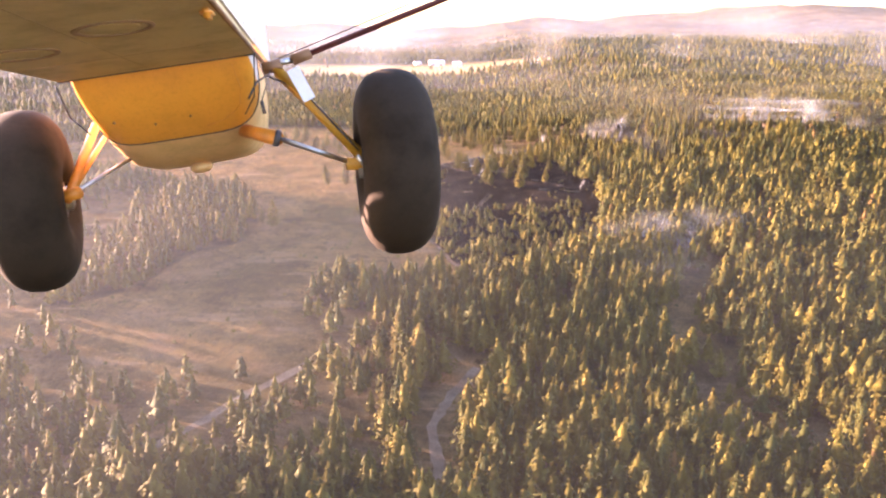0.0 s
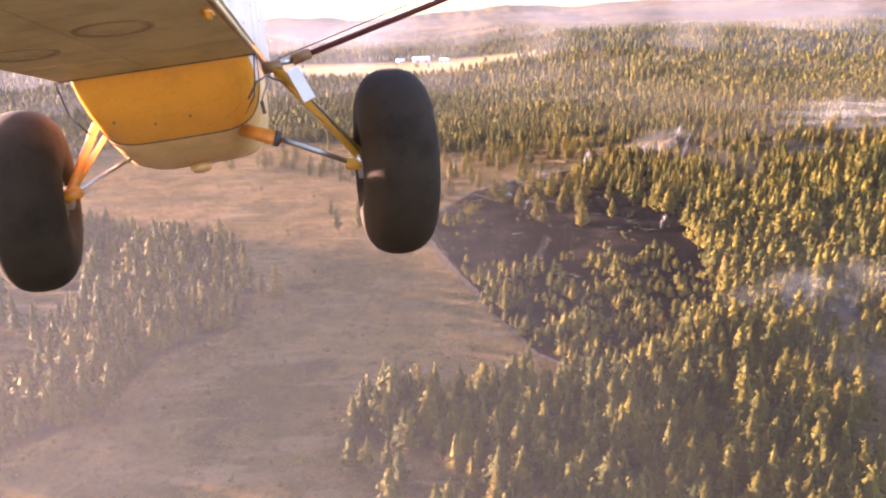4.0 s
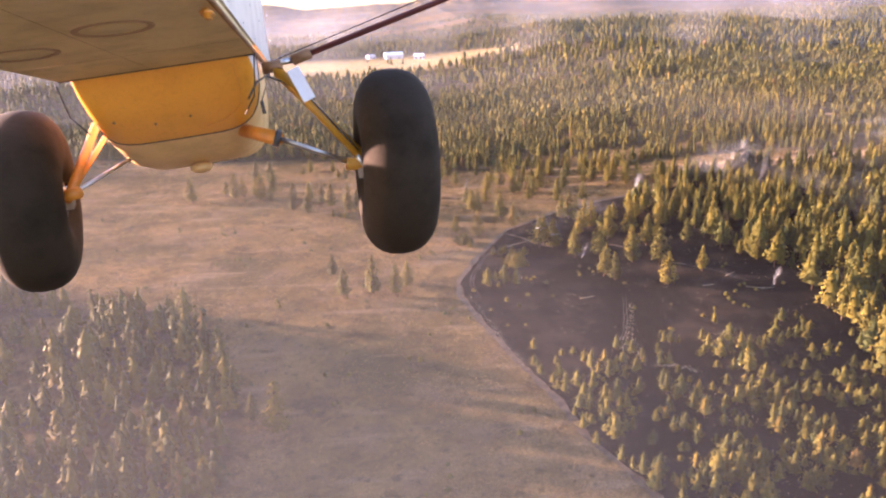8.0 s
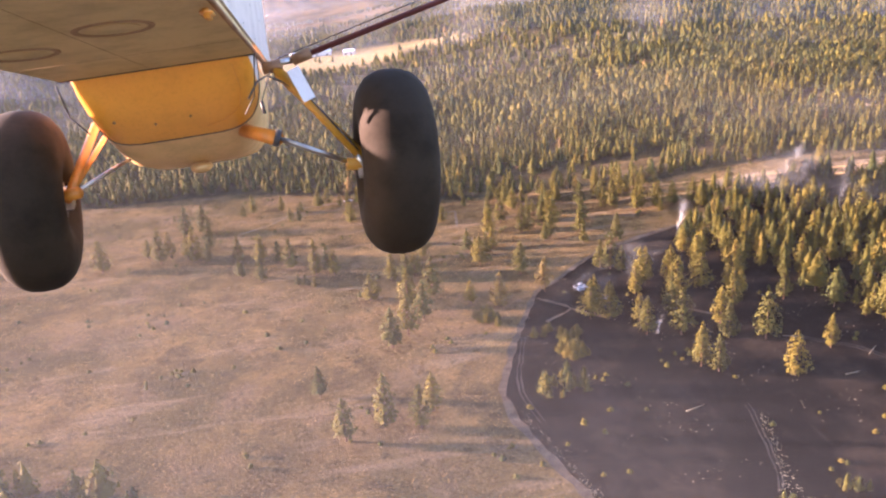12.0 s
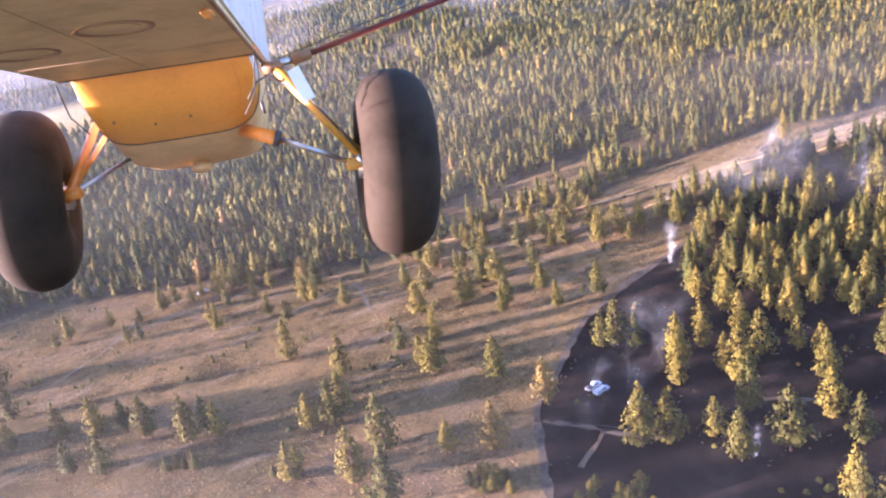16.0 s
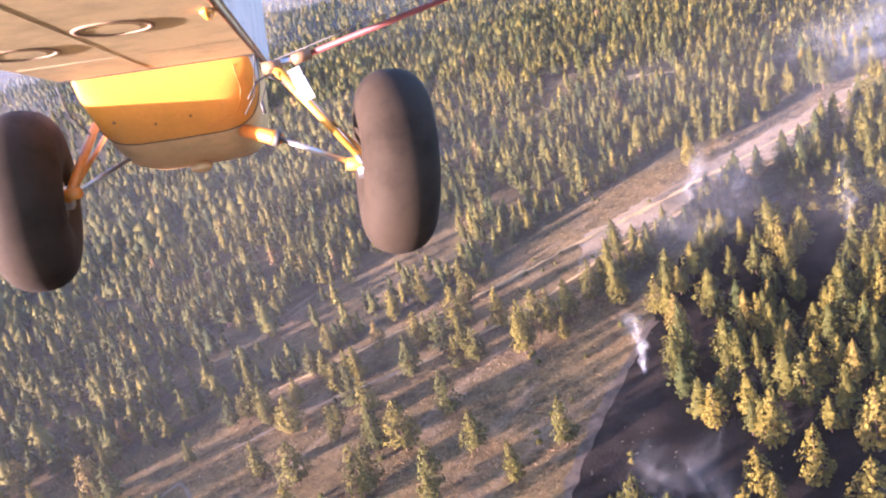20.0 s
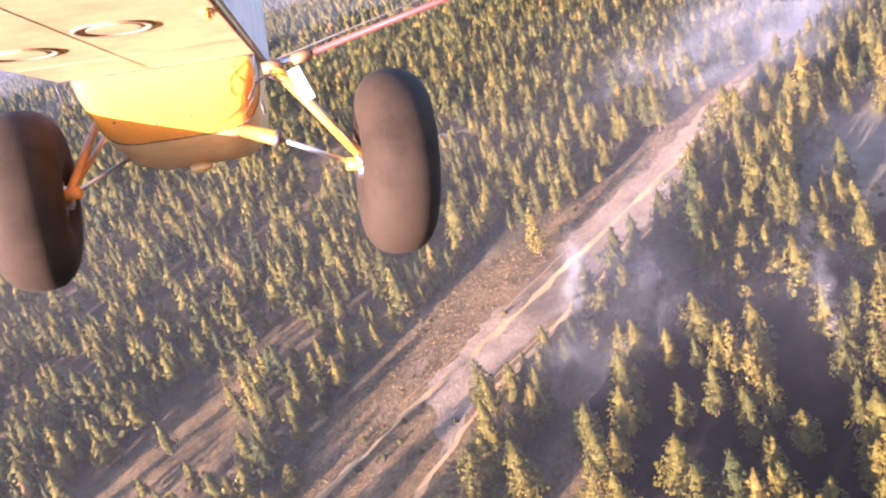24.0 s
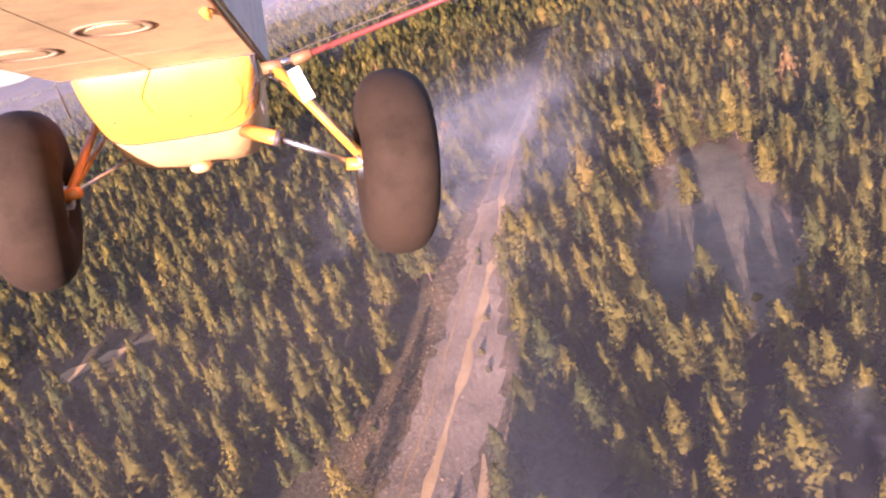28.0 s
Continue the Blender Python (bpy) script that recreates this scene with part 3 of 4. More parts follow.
def forests():
    x, y, t = scatter(-420, 720, 150, 1330, 5.4, 5)
    near = (x > -230) & (x < 470) & (y < 1060) & (y > 170) & (x - 0.9 * y < 20) | (x > 60) & (x < 480) & (y > 520) & (y < 1060) | (x > 400) & (x < 650) & (y > 690) & (y < 960)
    low = t < 9
    x, y, t, near = x[~low], y[~low], t[~low], near[~low]
    single = (x > 118) & (x < 228) & (y > 640) & (y < 785) & (np.random.RandomState(2).uniform(0, 1, len(x)) < 0.16)
    alone = single.copy()
    east = near & ~single & ((x > 105) & (x < 340) & (y > 600) & (y < 810) | (x > -20) & (x < 230) & (y > 230) & (y < 470) | (x > 150) & (x < 330) & (y > 800) & (y < 890))
    fine = east & (x > 120) & (x < 335) & (y > 690) & (y < 815)
    stand_of("forest", x[fine], y[fine], t[fine], FINE, 27, "golden-lit pine stand beside the cleared strip")
    east &= ~fine
    alone = alone | fine
    stand_of("forest", x[east], y[east], t[east], NEAR, 26, "tall golden-lit pine stand at the meadow's edge")
    near &= ~(east | fine)
    single |= east | fine
    stand_of("forest", x[near & ~single], y[near & ~single], t[near & ~single], MID, 6, "dense olive-green conifer forest in golden side light")
    far = ~near & ~east & ~alone
    stand_of("forest", x[far], y[far], t[far], FAR, 7, "dense conifer forest further off")
    spots = list(zip(x[alone & ~fine], y[alone & ~fine]))[:290]
    x, y, t = scatter(-15, 190, 440, 690, 2.9, 15)
    low = t < 9
    stand_of("young_trees", x[low], y[low], t[low], YOUNG, 16, "young golden-green pines on charred ground", 0.38)
    x, y, t = scatter(-2600, 3000, -300, 3300, 11.6, 8)
    out = (x < -420) | (x > 720) | (y > 1330) | (y < 150)
    r = np.hypot(x - 50, y - 500)
    out &= (r < 1700) | (np.random.RandomState(4).uniform(0, 1, len(x)) < 0.36)
    out &= ((x > -0.6 * y - 60) & (y > 690 - 0.36 * (x - 141))) | ((r < 950) & (x > -800) & (y > -280))
    stand_of("far_forest", x[out], y[out], t[out] * 0.98, FAR, 9, "hazy far conifer forest on rolling land")
    return spots


STAND_TREES = forests()

def dry_grass():
    """Upright tufts of straw-coloured grass over the meadow and the open strips."""
    r = np.random.RandomState(12)
    n = 600000
    x, y = r.uniform(-420, 640, n), r.uniform(280, 1120, n)
    keep = inside(x, y, MEADOW) & ~inside(x, y, BURN) & ~near_line(x, y, FIRELINE, 3) & (waves(x, y, 45, 71) + 0.6 * waves(x, y, 11, 72) > -0.35)
    x, y = x[keep], y[keep]
    n = len(x)
    h, w, a = r.uniform(0.10, 0.38, n), r.uniform(0.2, 0.65, n), r.uniform(0, 3.1416, n)
    z = ground_z(x, y)
    c, s = np.cos(a) * w / 2, np.sin(a) * w / 2
    j = r.uniform(-0.3, 0.3, (2, n))
    v = np.stack([np.stack([x - c, y - s, z], 1), np.stack([x + c, y + s, z], 1), np.stack([x + j[0], y + j[1], z + h], 1)], 1).reshape(-1, 3)
    f = np.arange(3 * n).reshape(-1, 3)
    tagged(new("dry_grass", raw_mesh("dry_grass", v, f, [STRAW])), "tufts of straw-coloured dry grass in the meadow", "grass", kind="stuff")


dry_grass()


def shrubs():
    """Low brush dotted over the meadow, the burn and the clearings."""
    r = np.random.RandomState(15)
    n = 7000
    x, y = r.uniform(-400, 600, n), r.uniform(280, 1100, n)
    lump = waves(x, y, 70, 81) + 0.7 * waves(x, y, 24, 82)
    open_ground = inside(x, y, MEADOW) | inside(x, y, OPEN_BURN) | inside(x, y, EAST_CLEARING) | inside(x, y, SOUTH_GAP)
    keep = open_ground & ((lump > 0.35) | inside(x, y, CORRIDOR) & (lump > -0.1)) & ~near_line(x, y, FIRELINE, 4)
    x, y = x[keep], y[keep]
    stand_of("brush", x, y, np.full(len(x), 1.5), [far_conifer(40 + k) for k in range(4)], 16, "low scattered green brush on open ground")["category"] = "bushes"


shrubs()


def debris():
    """Pale stones, stumps and burnt branches strewn over the charred ground, thicker along old scrape lines."""
    r = np.random.RandomState(77)
    spots = []
    for ax, ay, bx, by, n in DEBRIS_LINES:
        k = r.uniform(0, 1, n)
        spots.append(np.stack([ax + (bx - ax) * k + r.normal(0, 0.9, n), ay + (by - ay) * k + r.normal(0, 0.9, n)], 1))
    p = np.stack([r.uniform(0, 170, 5000), r.uniform(410, 800, 5000)], 1)
    lump = waves(p[:, 0], p[:, 1], 48, 78) + 0.8 * waves(p[:, 1], p[:, 0], 19, 79)
    spots.append(p[inside(p[:, 0], p[:, 1], OPEN_BURN) & (lump > 0.45)])
    p = np.concatenate(spots)
    n = len(p)
    long, wide, high, a = r.uniform(0.2, 0.9, n), r.uniform(0.1, 0.3, n), r.uniform(0.06, 0.22, n), r.uniform(0, 6.28, n)
    z = ground_z(p[:, 0], p[:, 1]) + 0.05
    box_v = np.array([(-1, -1, 0), (1, -1, 0), (1, 1, 0), (-1, 1, 0), (-0.6, -0.5, 1), (0.7, -0.6, 0.8), (0.5, 0.6, 1), (-0.7, 0.5, 0.7)], float)
    box_f = np.array([(4, 5, 6, 7), (0, 1, 5, 4), (1, 2, 6, 5), (2, 3, 7, 6), (3, 0, 4, 7)])
    lx, ly = box_v[:, 0] * long[:, None] / 2, box_v[:, 1] * wide[:, None] / 2
    c, s = np.cos(a)[:, None], np.sin(a)[:, None]
    v = np.stack([p[:, :1] + c * lx - s * ly, p[:, 1:] + s * lx + c * ly, z[:, None] + box_v[:, 2] * high[:, None]], 2).reshape(-1, 3)
    f = (box_f[None] + (np.arange(n) * 8)[:, None, None]).reshape(-1, 4)
    tagged(new("charred_debris", raw_mesh("charred_debris", v, f, [ASH])), "pale stones and burnt branches strewn over charred ground", "debris", kind="stuff")
    for x, y, turn, size in FALLEN_LOGS:
        bm = bmesh.new()
        bmesh.ops.create_cone(bm, segments=9, radius1=0.24, radius2=0.12, depth=size, cap_ends=True,
                              matrix=Matrix.Translation((0, 0, 0.3)) @ Matrix.Rotation(radians(90), 4, "Y"))
        log = tagged(link("fallen_log", bm, ASH, True), "weathered grey fallen log on charred ground", "log", "fallen logs")
        log.matrix_basis = pose(x, y, float(ground_z(x, y)), 0, 0, turn)


DEBRIS_LINES = [(66, 613, 60, 595, 60), (60, 595, 50, 575, 60), (50, 575, 44, 557, 60), (56, 574, 52, 558, 40), (57, 556, 65, 556, 50), (65, 556, 72, 550, 50), (63, 602, 53, 573, 40), (-8, 640, -2, 603, 60), (-2, 603, 2, 583, 60), (2, 583, 6, 564, 60)]
FALLEN_LOGS = [(128, 616, -20, 9), (133, 614, 10, 7), (124, 634, 35, 8), (108, 624, 5, 6), (105, 653, -30, 7), (48, 623, 15, 8)]
debris()

# single trees: in the meadow, on the burnt ground, along the track
MEADOW_TREES = [(-57, 790), (-60, 793), (-66, 793), (-24, 768), (-19, 772), (-16, 745), (-2, 729), (-29, 736), (-34, 707), (-42, 698), (-25, 720), (-44, 749),
                (-31, 771), (10, 723), (29, 753), (33, 730), (14, 772), (14, 780), (18, 776), (-22, 825), (-105, 832), (-93, 821), (-78, 809), (-93, 794), (-138, 899),
                (-128, 903), (-129, 844), (-133, 849), (-147, 845), (-122, 864), (27, 795), (31, 818), (14, 798), (-10, 797), (-67, 638), (-53, 643), (-42, 639),
                (-36, 648), (-73, 668), (-103, 803), (-84, 818), (-121, 835), (-177, 843), (-155, 858), (-143, 855), (-89, 528), (-108, 498), (-98, 535)]
NORTH_MEADOW_TREES = [(81, 878), (93, 883), (101, 865), (134, 852), (107, 838), (110, 832), (108, 824), (116, 811), (120, 814), (129, 810), (136, 808), (140, 812),
                      (149, 808), (148, 797), (176, 816), (239, 820), (75, 848), (61, 840), (65, 826), (67, 868), (59, 880), (56, 870), (85, 815), (76, 796),
                      (71, 778), (53, 814), (59, 795), (43, 835), (39, 848), (88, 775), (55, 792), (49, 813), (67, 815), (64, 824), (-25, 932), (103, 828),
                      (114, 836), (125, 828), (131, 818), (93, 839), (74, 839), (121, 845), (86, 858)]
BURN_TREES = [(41, 696), (44, 699), (48, 693), (68, 711), (72, 715), (83, 707), (58, 686), (56, 675), (68, 670), (73, 688), (86, 672), (63, 646), (67, 641), (65, 649),
              (83, 661), (105, 699), (107, 692), (120, 681), (93, 727), (108, 730), (66, 745), (70, 742), (82, 700), (78, 722), (88, 721), (73, 736), (98, 683),
              (112, 641), (90, 630), (96, 705), (109, 745), (101, 718), (116, 711), (95, 655)]


def fringe_spots():
    """Trees that stand loose before the forest's northern edge, thinning out into the meadow."""
    r = np.random.RandomState(91)
    x, y = r.uniform(-220, 135, 900), r.uniform(800, 935, 900)
    edge = NORTH_EDGE
    chance = 0.34 * near_line(x, y, edge, 14) + 0.20 * near_line(x, y, edge, 34) + 0.10 * near_line(x, y, edge, 62)
    keep = inside(x, y, MEADOW) & (r.uniform(0, 1, 900) < chance)
    for line in PALE_TRACKS[:2]:
        keep &= ~near_line(x, y, line, 6)
    return list(zip(x[keep], y[keep]))


def tree_meshes(seed):
    crown = raw_mesh("crown", *crown_of(52, 12, seed, 0.225 + 0.018 * (seed % 4), 0.052), [TREE_NEEDLES])
    bm = bmesh.new()
    bmesh.ops.create_cone(bm, segments=7, radius1=0.016, radius2=0.003, depth=0.95, cap_ends=True, matrix=Matrix.Translation((0, 0, 0.455)))
    trunk = bpy.data.meshes.new("trunk")
    bm.to_mesh(trunk)
    bm.free()
    trunk.materials.append(BARK)
    return trunk, crown


TREE_MESHES = [tree_meshes(100 + s) for s in range(12)]


def pine(x, y, h, k, turn, label, group, wide=1.0):
    tree = tagged(new("pine_tree"), label, "tree", group)
    tree.matrix_basis = pose(x, y, float(ground_z(x, y)), 0, 0, turn) @ Matrix.Diagonal((h * wide, h * wide, h, 1))
    for name, me in zip(("trunk", "crown"), TREE_MESHES[k]):
        new(name, me).parent = tree
    return tree


def single_trees():
    r = random.Random(3)
    for spots, lo, hi, label, group in ((MEADOW_TREES, 12, 21, "pine tree standing alone in the dry meadow", "meadow pines"),
                                        (NORTH_MEADOW_TREES, 11, 18, "sunlit pine tree in open grass beside the track", "track pines"),
                                        (fringe_spots(), 8, 15, "loose pine tree at the forest's edge", "edge pines"),
                                        (BURN_TREES, 13, 22, "golden-lit pine tree standing on charred ground", "burn pines"),
                                        (STAND_TREES, 11, 17, "tall golden-lit pine tree in the stand beside the burn", "stand pines")):
        for x, y in spots:
            pine(x, y, r.uniform(lo, hi), r.randrange(12), r.uniform(0, 360), label, group, r.uniform(0.9, 1.2))


def saplings():
    """Small clumps of young pines in the meadow and on the charred ground."""
    r = random.Random(8)
    for cx, cy, n in SAPLING_CLUMPS:
        for k in range(n):
            pine(cx + r.gauss(0, 3.0), cy + r.gauss(0, 2.2), r.uniform(3.5, 7.5), r.randrange(12), r.uniform(0, 360), "small bushy green pine sapling in a clump", "pine saplings", r.uniform(1.3, 1.7))


SAPLING_CLUMPS = [(23, 669, 14), (26, 681, 9), (18, 690, 5), (-1, 709, 12), (-44, 753, 4), (-73, 779, 4), (146, 858, 5)]
single_trees()
saplings()

# ---- aircraft: its frame of right, forward and up, seen from the camera's mount ----
MOUNT = Matrix(((0.9833, -0.1456, -0.1096, 0), (0.1298, 0.1372, 0.9820, 0), (-0.1279, -0.9798, 0.1538, 0), (0, 0, 0, 1)))
aircraft = tagged(new("aircraft"), "yellow light aircraft with big bush tyres flying low", "aircraft")


def air(name, bm, material, label="", parent=None, smooth=True):
    bmesh.ops.recalc_face_normals(bm, faces=bm.faces[:])
    bm.transform(MOUNT)
    return part(name, bm, material, parent or aircraft, label, smooth)


def hull(name, bm, material, label="", parent=None, smooth=True):
    """A piece of the fuselage, drawn at a small size and scaled to the true one."""
    bm.transform(Matrix.Scale(1.27, 4) @ Matrix(((0.93, 0, 0, -0.0146), (0, 1, 0, 0), (0.045, 0, 1, 0.0094), (0, 0, 0, 1))))
    return air(name, bm, material, label, parent, smooth)


def tube(bm, a, b, r1, r2=None, seg=16, flat=1.0):
    a, b = Vector(a), Vector(b)
    q = (b - a).to_track_quat("Z", "Y").to_matrix().to_4x4()
    bmesh.ops.create_cone(bm, segments=seg, radius1=r1, radius2=r1 if r2 is None else r2, depth=(b - a).length, cap_ends=True,
                          matrix=Matrix.Translation((a + b) / 2) @ q @ Matrix.Diagonal((1, flat, 1, 1)))


def box(bm, lo, hi):
    lo, hi = Vector(lo), Vector(hi)
    bmesh.ops.create_cube(bm, size=1, matrix=Matrix.Translation((lo + hi) / 2) @ Matrix.Diagonal((*(hi - lo), 1)))


def tyre(cx, cy, cz, cant, toe):
    """A fat balloon tyre: its section turned round the axle."""
    bm, n = bmesh.new(), 72
    prof = []
    for k in range(25):
        a = math.pi * (k / 24 * 2 - 1) * 0.86
        s, c = math.sin(a), math.cos(a)
        prof.append((0.167 * math.copysign(abs(s) ** 0.85, s), 0.245 + 0.18 * math.copysign(abs(c) ** 0.9, c)))
    rings = []
    turn = Matrix.Translation((cx, cy, cz)) @ Matrix.Rotation(radians(toe), 4, "Z") @ Matrix.Rotation(radians(cant), 4, "Y")
    for k in range(n):
        a = 6.28318 * k / n
        rings.append([bm.verts.new(turn @ Vector((w, r * math.cos(a), r * math.sin(a)))) for w, r in prof])
    for a, b in zip(rings, rings[1:] + rings[:1]):
        for k in range(len(prof) - 1):
            bm.faces.new((a[k], a[k + 1], b[k + 1], b[k]))
    return bm


def curve(bm, points, r, seg=8):
    """A bent tube through the points."""
    for a, b in zip(points, points[1:]):
        tube(bm, a, b, r, seg=seg)
    for p in points[1:-1]:
        bmesh.ops.create_icosphere(bm, subdivisions=1, radius=r, matrix=Matrix.Translation(p))


def section(b, depth, wide, n=24):
    """Half round of the pod at a station: places from its left upper edge to its right."""
    out = []
    for k in range(n + 1):
        a = math.pi * k / n
        c, s = math.cos(a), math.sin(a)
        out.append((-0.573 - wide * (0.94 if c > 0 else 1.0) * math.copysign(abs(c) ** 0.36, c), b, 0.335 - depth * s ** 0.66))
    return out


def loft(bm, rows):
    rows = [[bm.verts.new(p) for p in row] for row in rows]
    for p, q in zip(rows, rows[1:]):
        for k in range(len(p) - 1):
            bm.faces.new((p[k], p[k + 1], q[k + 1], q[k]))


def build_aircraft():
    for side, (cx, cy, cz, cant, toe) in ((1, (0.300, 3.674, -0.144, 3.0, 2.0)), (-1, (-1.385, 3.947, -0.144, 2.0, 9.0))):
        wheel = air("wheel", tyre(cx, cy, cz, cant, toe), RUBBER, "fat smooth dusty bush tyre")
        bm = bmesh.new()
        tube(bm, (cx - 0.10, cy, cz), (cx + 0.10, cy, cz), 0.15, seg=32)
        tube(bm, (cx - side * 0.17, cy, cz), (cx, cy, cz), 0.055, seg=24)
        air("hub", bm, STEEL, "dull metal wheel hub", wheel)
        bm = bmesh.new()
        for k in range(6):
            a = 6.283 * k / 6
            tube(bm, (cx - side * 0.125, cy + 0.09 * math.cos(a), cz + 0.09 * math.sin(a)), (cx - side * 0.09, cy + 0.09 * math.cos(a), cz + 0.09 * math.sin(a)), 0.011, seg=6)
        tube(bm, (cx - side * 0.12, cy, cz), (cx - side * 0.10, cy, cz), 0.115, seg=32)
        air("brake_disc", bm, DARK, "dark brake disc with bolts", wheel)
    # belly: fabric panel, its seams, rings and front trim
    bm = bmesh.new()
    box(bm, (-0.935, 0.841, 0.325), (-0.213, 2.965, 0.36))
    belly = hull("belly", bm, CREAM, "cream fabric belly", smooth=False)
    for a, b in ((-0.482, 2.036), (-0.79, 2.242)):
        bm = bmesh.new()
        tube(bm, (a, b, 0.3232), (a, b, 0.326), 0.066, seg=40)
        hull("inspection_cover", bm, CREAM, "round inspection cover", belly, smooth=False)
        bm = bmesh.new()
        loft(bm, [[(a + (0.094 + 0.009 * math.cos(q)) * math.cos(p), b + (0.094 + 0.009 * math.cos(q)) * math.sin(p), 0.3245 - 0.0035 * math.sin(q))
                   for q in (6.2832 * j / 10 for j in range(11))] for p in (6.2832 * k / 48 for k in range(49))])
        hull("reinforcing_ring", bm, STITCH, "brown stitched ring in the fabric", belly)
    for a0, b0, a1, b1, w in ((-0.60, 0.95, -0.60, 2.95, 0.0009), (-0.92, 2.54, -0.22, 2.54, 0.0009)):
        bm = bmesh.new()
        tube(bm, (a0, b0, 0.325), (a1, b1, 0.325), w, seg=6)
        hull("seam", bm, STITCH, "stitched seam", belly)
    bm = bmesh.new()
    box(bm, (-0.94, 2.958, 0.3215), (-0.208, 2.974, 0.334))
    hull("trim_strip", bm, DARK, "dark rubber trim along the belly's front edge", smooth=False)
    bm = bmesh.new()
    tube(bm, (-0.213, 0.841, 0.33), (-0.213, 3.680, 0.335), 0.008)
    hull("longeron", bm, WORN, "worn orange lower longeron")
    bm = bmesh.new()
    box(bm, (-0.250, 1.925, 0.306), (-0.220, 2.002, 0.328))
    bmesh.ops.bevel(bm, geom=bm.edges[:], offset=0.008, segments=2, affect="EDGES")
    hull("bracket", bm, YELLOW, "small yellow bracket")
    bm = bmesh.new()
    box(bm, (-0.235, 0.841, 0.36), (-0.205, 3.80, 1.3))
    side = hull("side_panel", bm, PALE, "pale painted fuselage side", smooth=False)
    for b in (2.2, 2.6, 3.0, 3.4, 3.8, 4.06):
        bm = bmesh.new()
        for k in range(7):
            bmesh.ops.create_icosphere(bm, subdivisions=1, radius=0.003, matrix=Matrix.Translation((-0.204, b, 0.38 + 0.12 * k)))
        hull("rivet_row", bm, STEEL, "", side)
    # rounded pod under the nose: yellow rear panel, pale sump and side
    bm = bmesh.new()
    rows = [section(2.965, 0.000, 0.335), section(2.979, 0.065, 0.345), section(3.017, 0.131, 0.35), section(3.082, 0.196, 0.352), section(3.176, 0.257, 0.35)]
    loft(bm, [row[:23] for row in rows])
    pod = hull("pod", bm, YELLOW, "rounded glossy yellow belly pod")
    bm = bmesh.new()
    loft(bm, [row[22:] for row in rows])
    hull("side_strip", bm, PALE, "pale strip beside the yellow panel", pod)
    bm = bmesh.new()
    loft(bm, [section(3.176, 0.257, 0.35), section(3.269, 0.308, 0.347), section(3.381, 0.355, 0.34), section(3.596, 0.374, 0.33), section(4.110, 0.374, 0.31)])
    hull("sump", bm, FAIRING, "apricot painted lower fairing", pod)
    bm = bmesh.new()
    curve(bm, section(3.176, 0.259, 0.352), 0.0022, 6)
    hull("panel_seam", bm, DARK, "dark seam round the yellow panel", pod)
    bm = bmesh.new()
    curve(bm, [(-0.30, 2.970, 0.30), (-0.285, 3.003, 0.22), (-0.30, 3.059, 0.165), (-0.33, 3.085, 0.14), (-0.38, 3.102, 0.118), (-0.45, 3.115, 0.105)], 0.0014, 6)
    hull("panel_line", bm, ORANGE, "", pod)
    for p in ((-0.79, 3.059, 0.165), (-0.64, 3.082, 0.14), (-0.50, 3.073, 0.15)):
        bm = bmesh.new()
        bmesh.ops.create_uvsphere(bm, u_segments=12, v_segments=6, radius=0.006, matrix=Matrix.Translation(p))
        hull("fastener", bm, WORN, "", pod)
    bm = bmesh.new()
    bmesh.ops.create_uvsphere(bm, u_segments=20, v_segments=10, radius=0.045, matrix=Matrix.Translation((-0.545, 3.418, -0.045)) @ Matrix.Diagonal((1.1, 1.4, 0.55, 1)))
    hull("drain_fairing", bm, FAIRING, "small rounded drain fairing", pod)
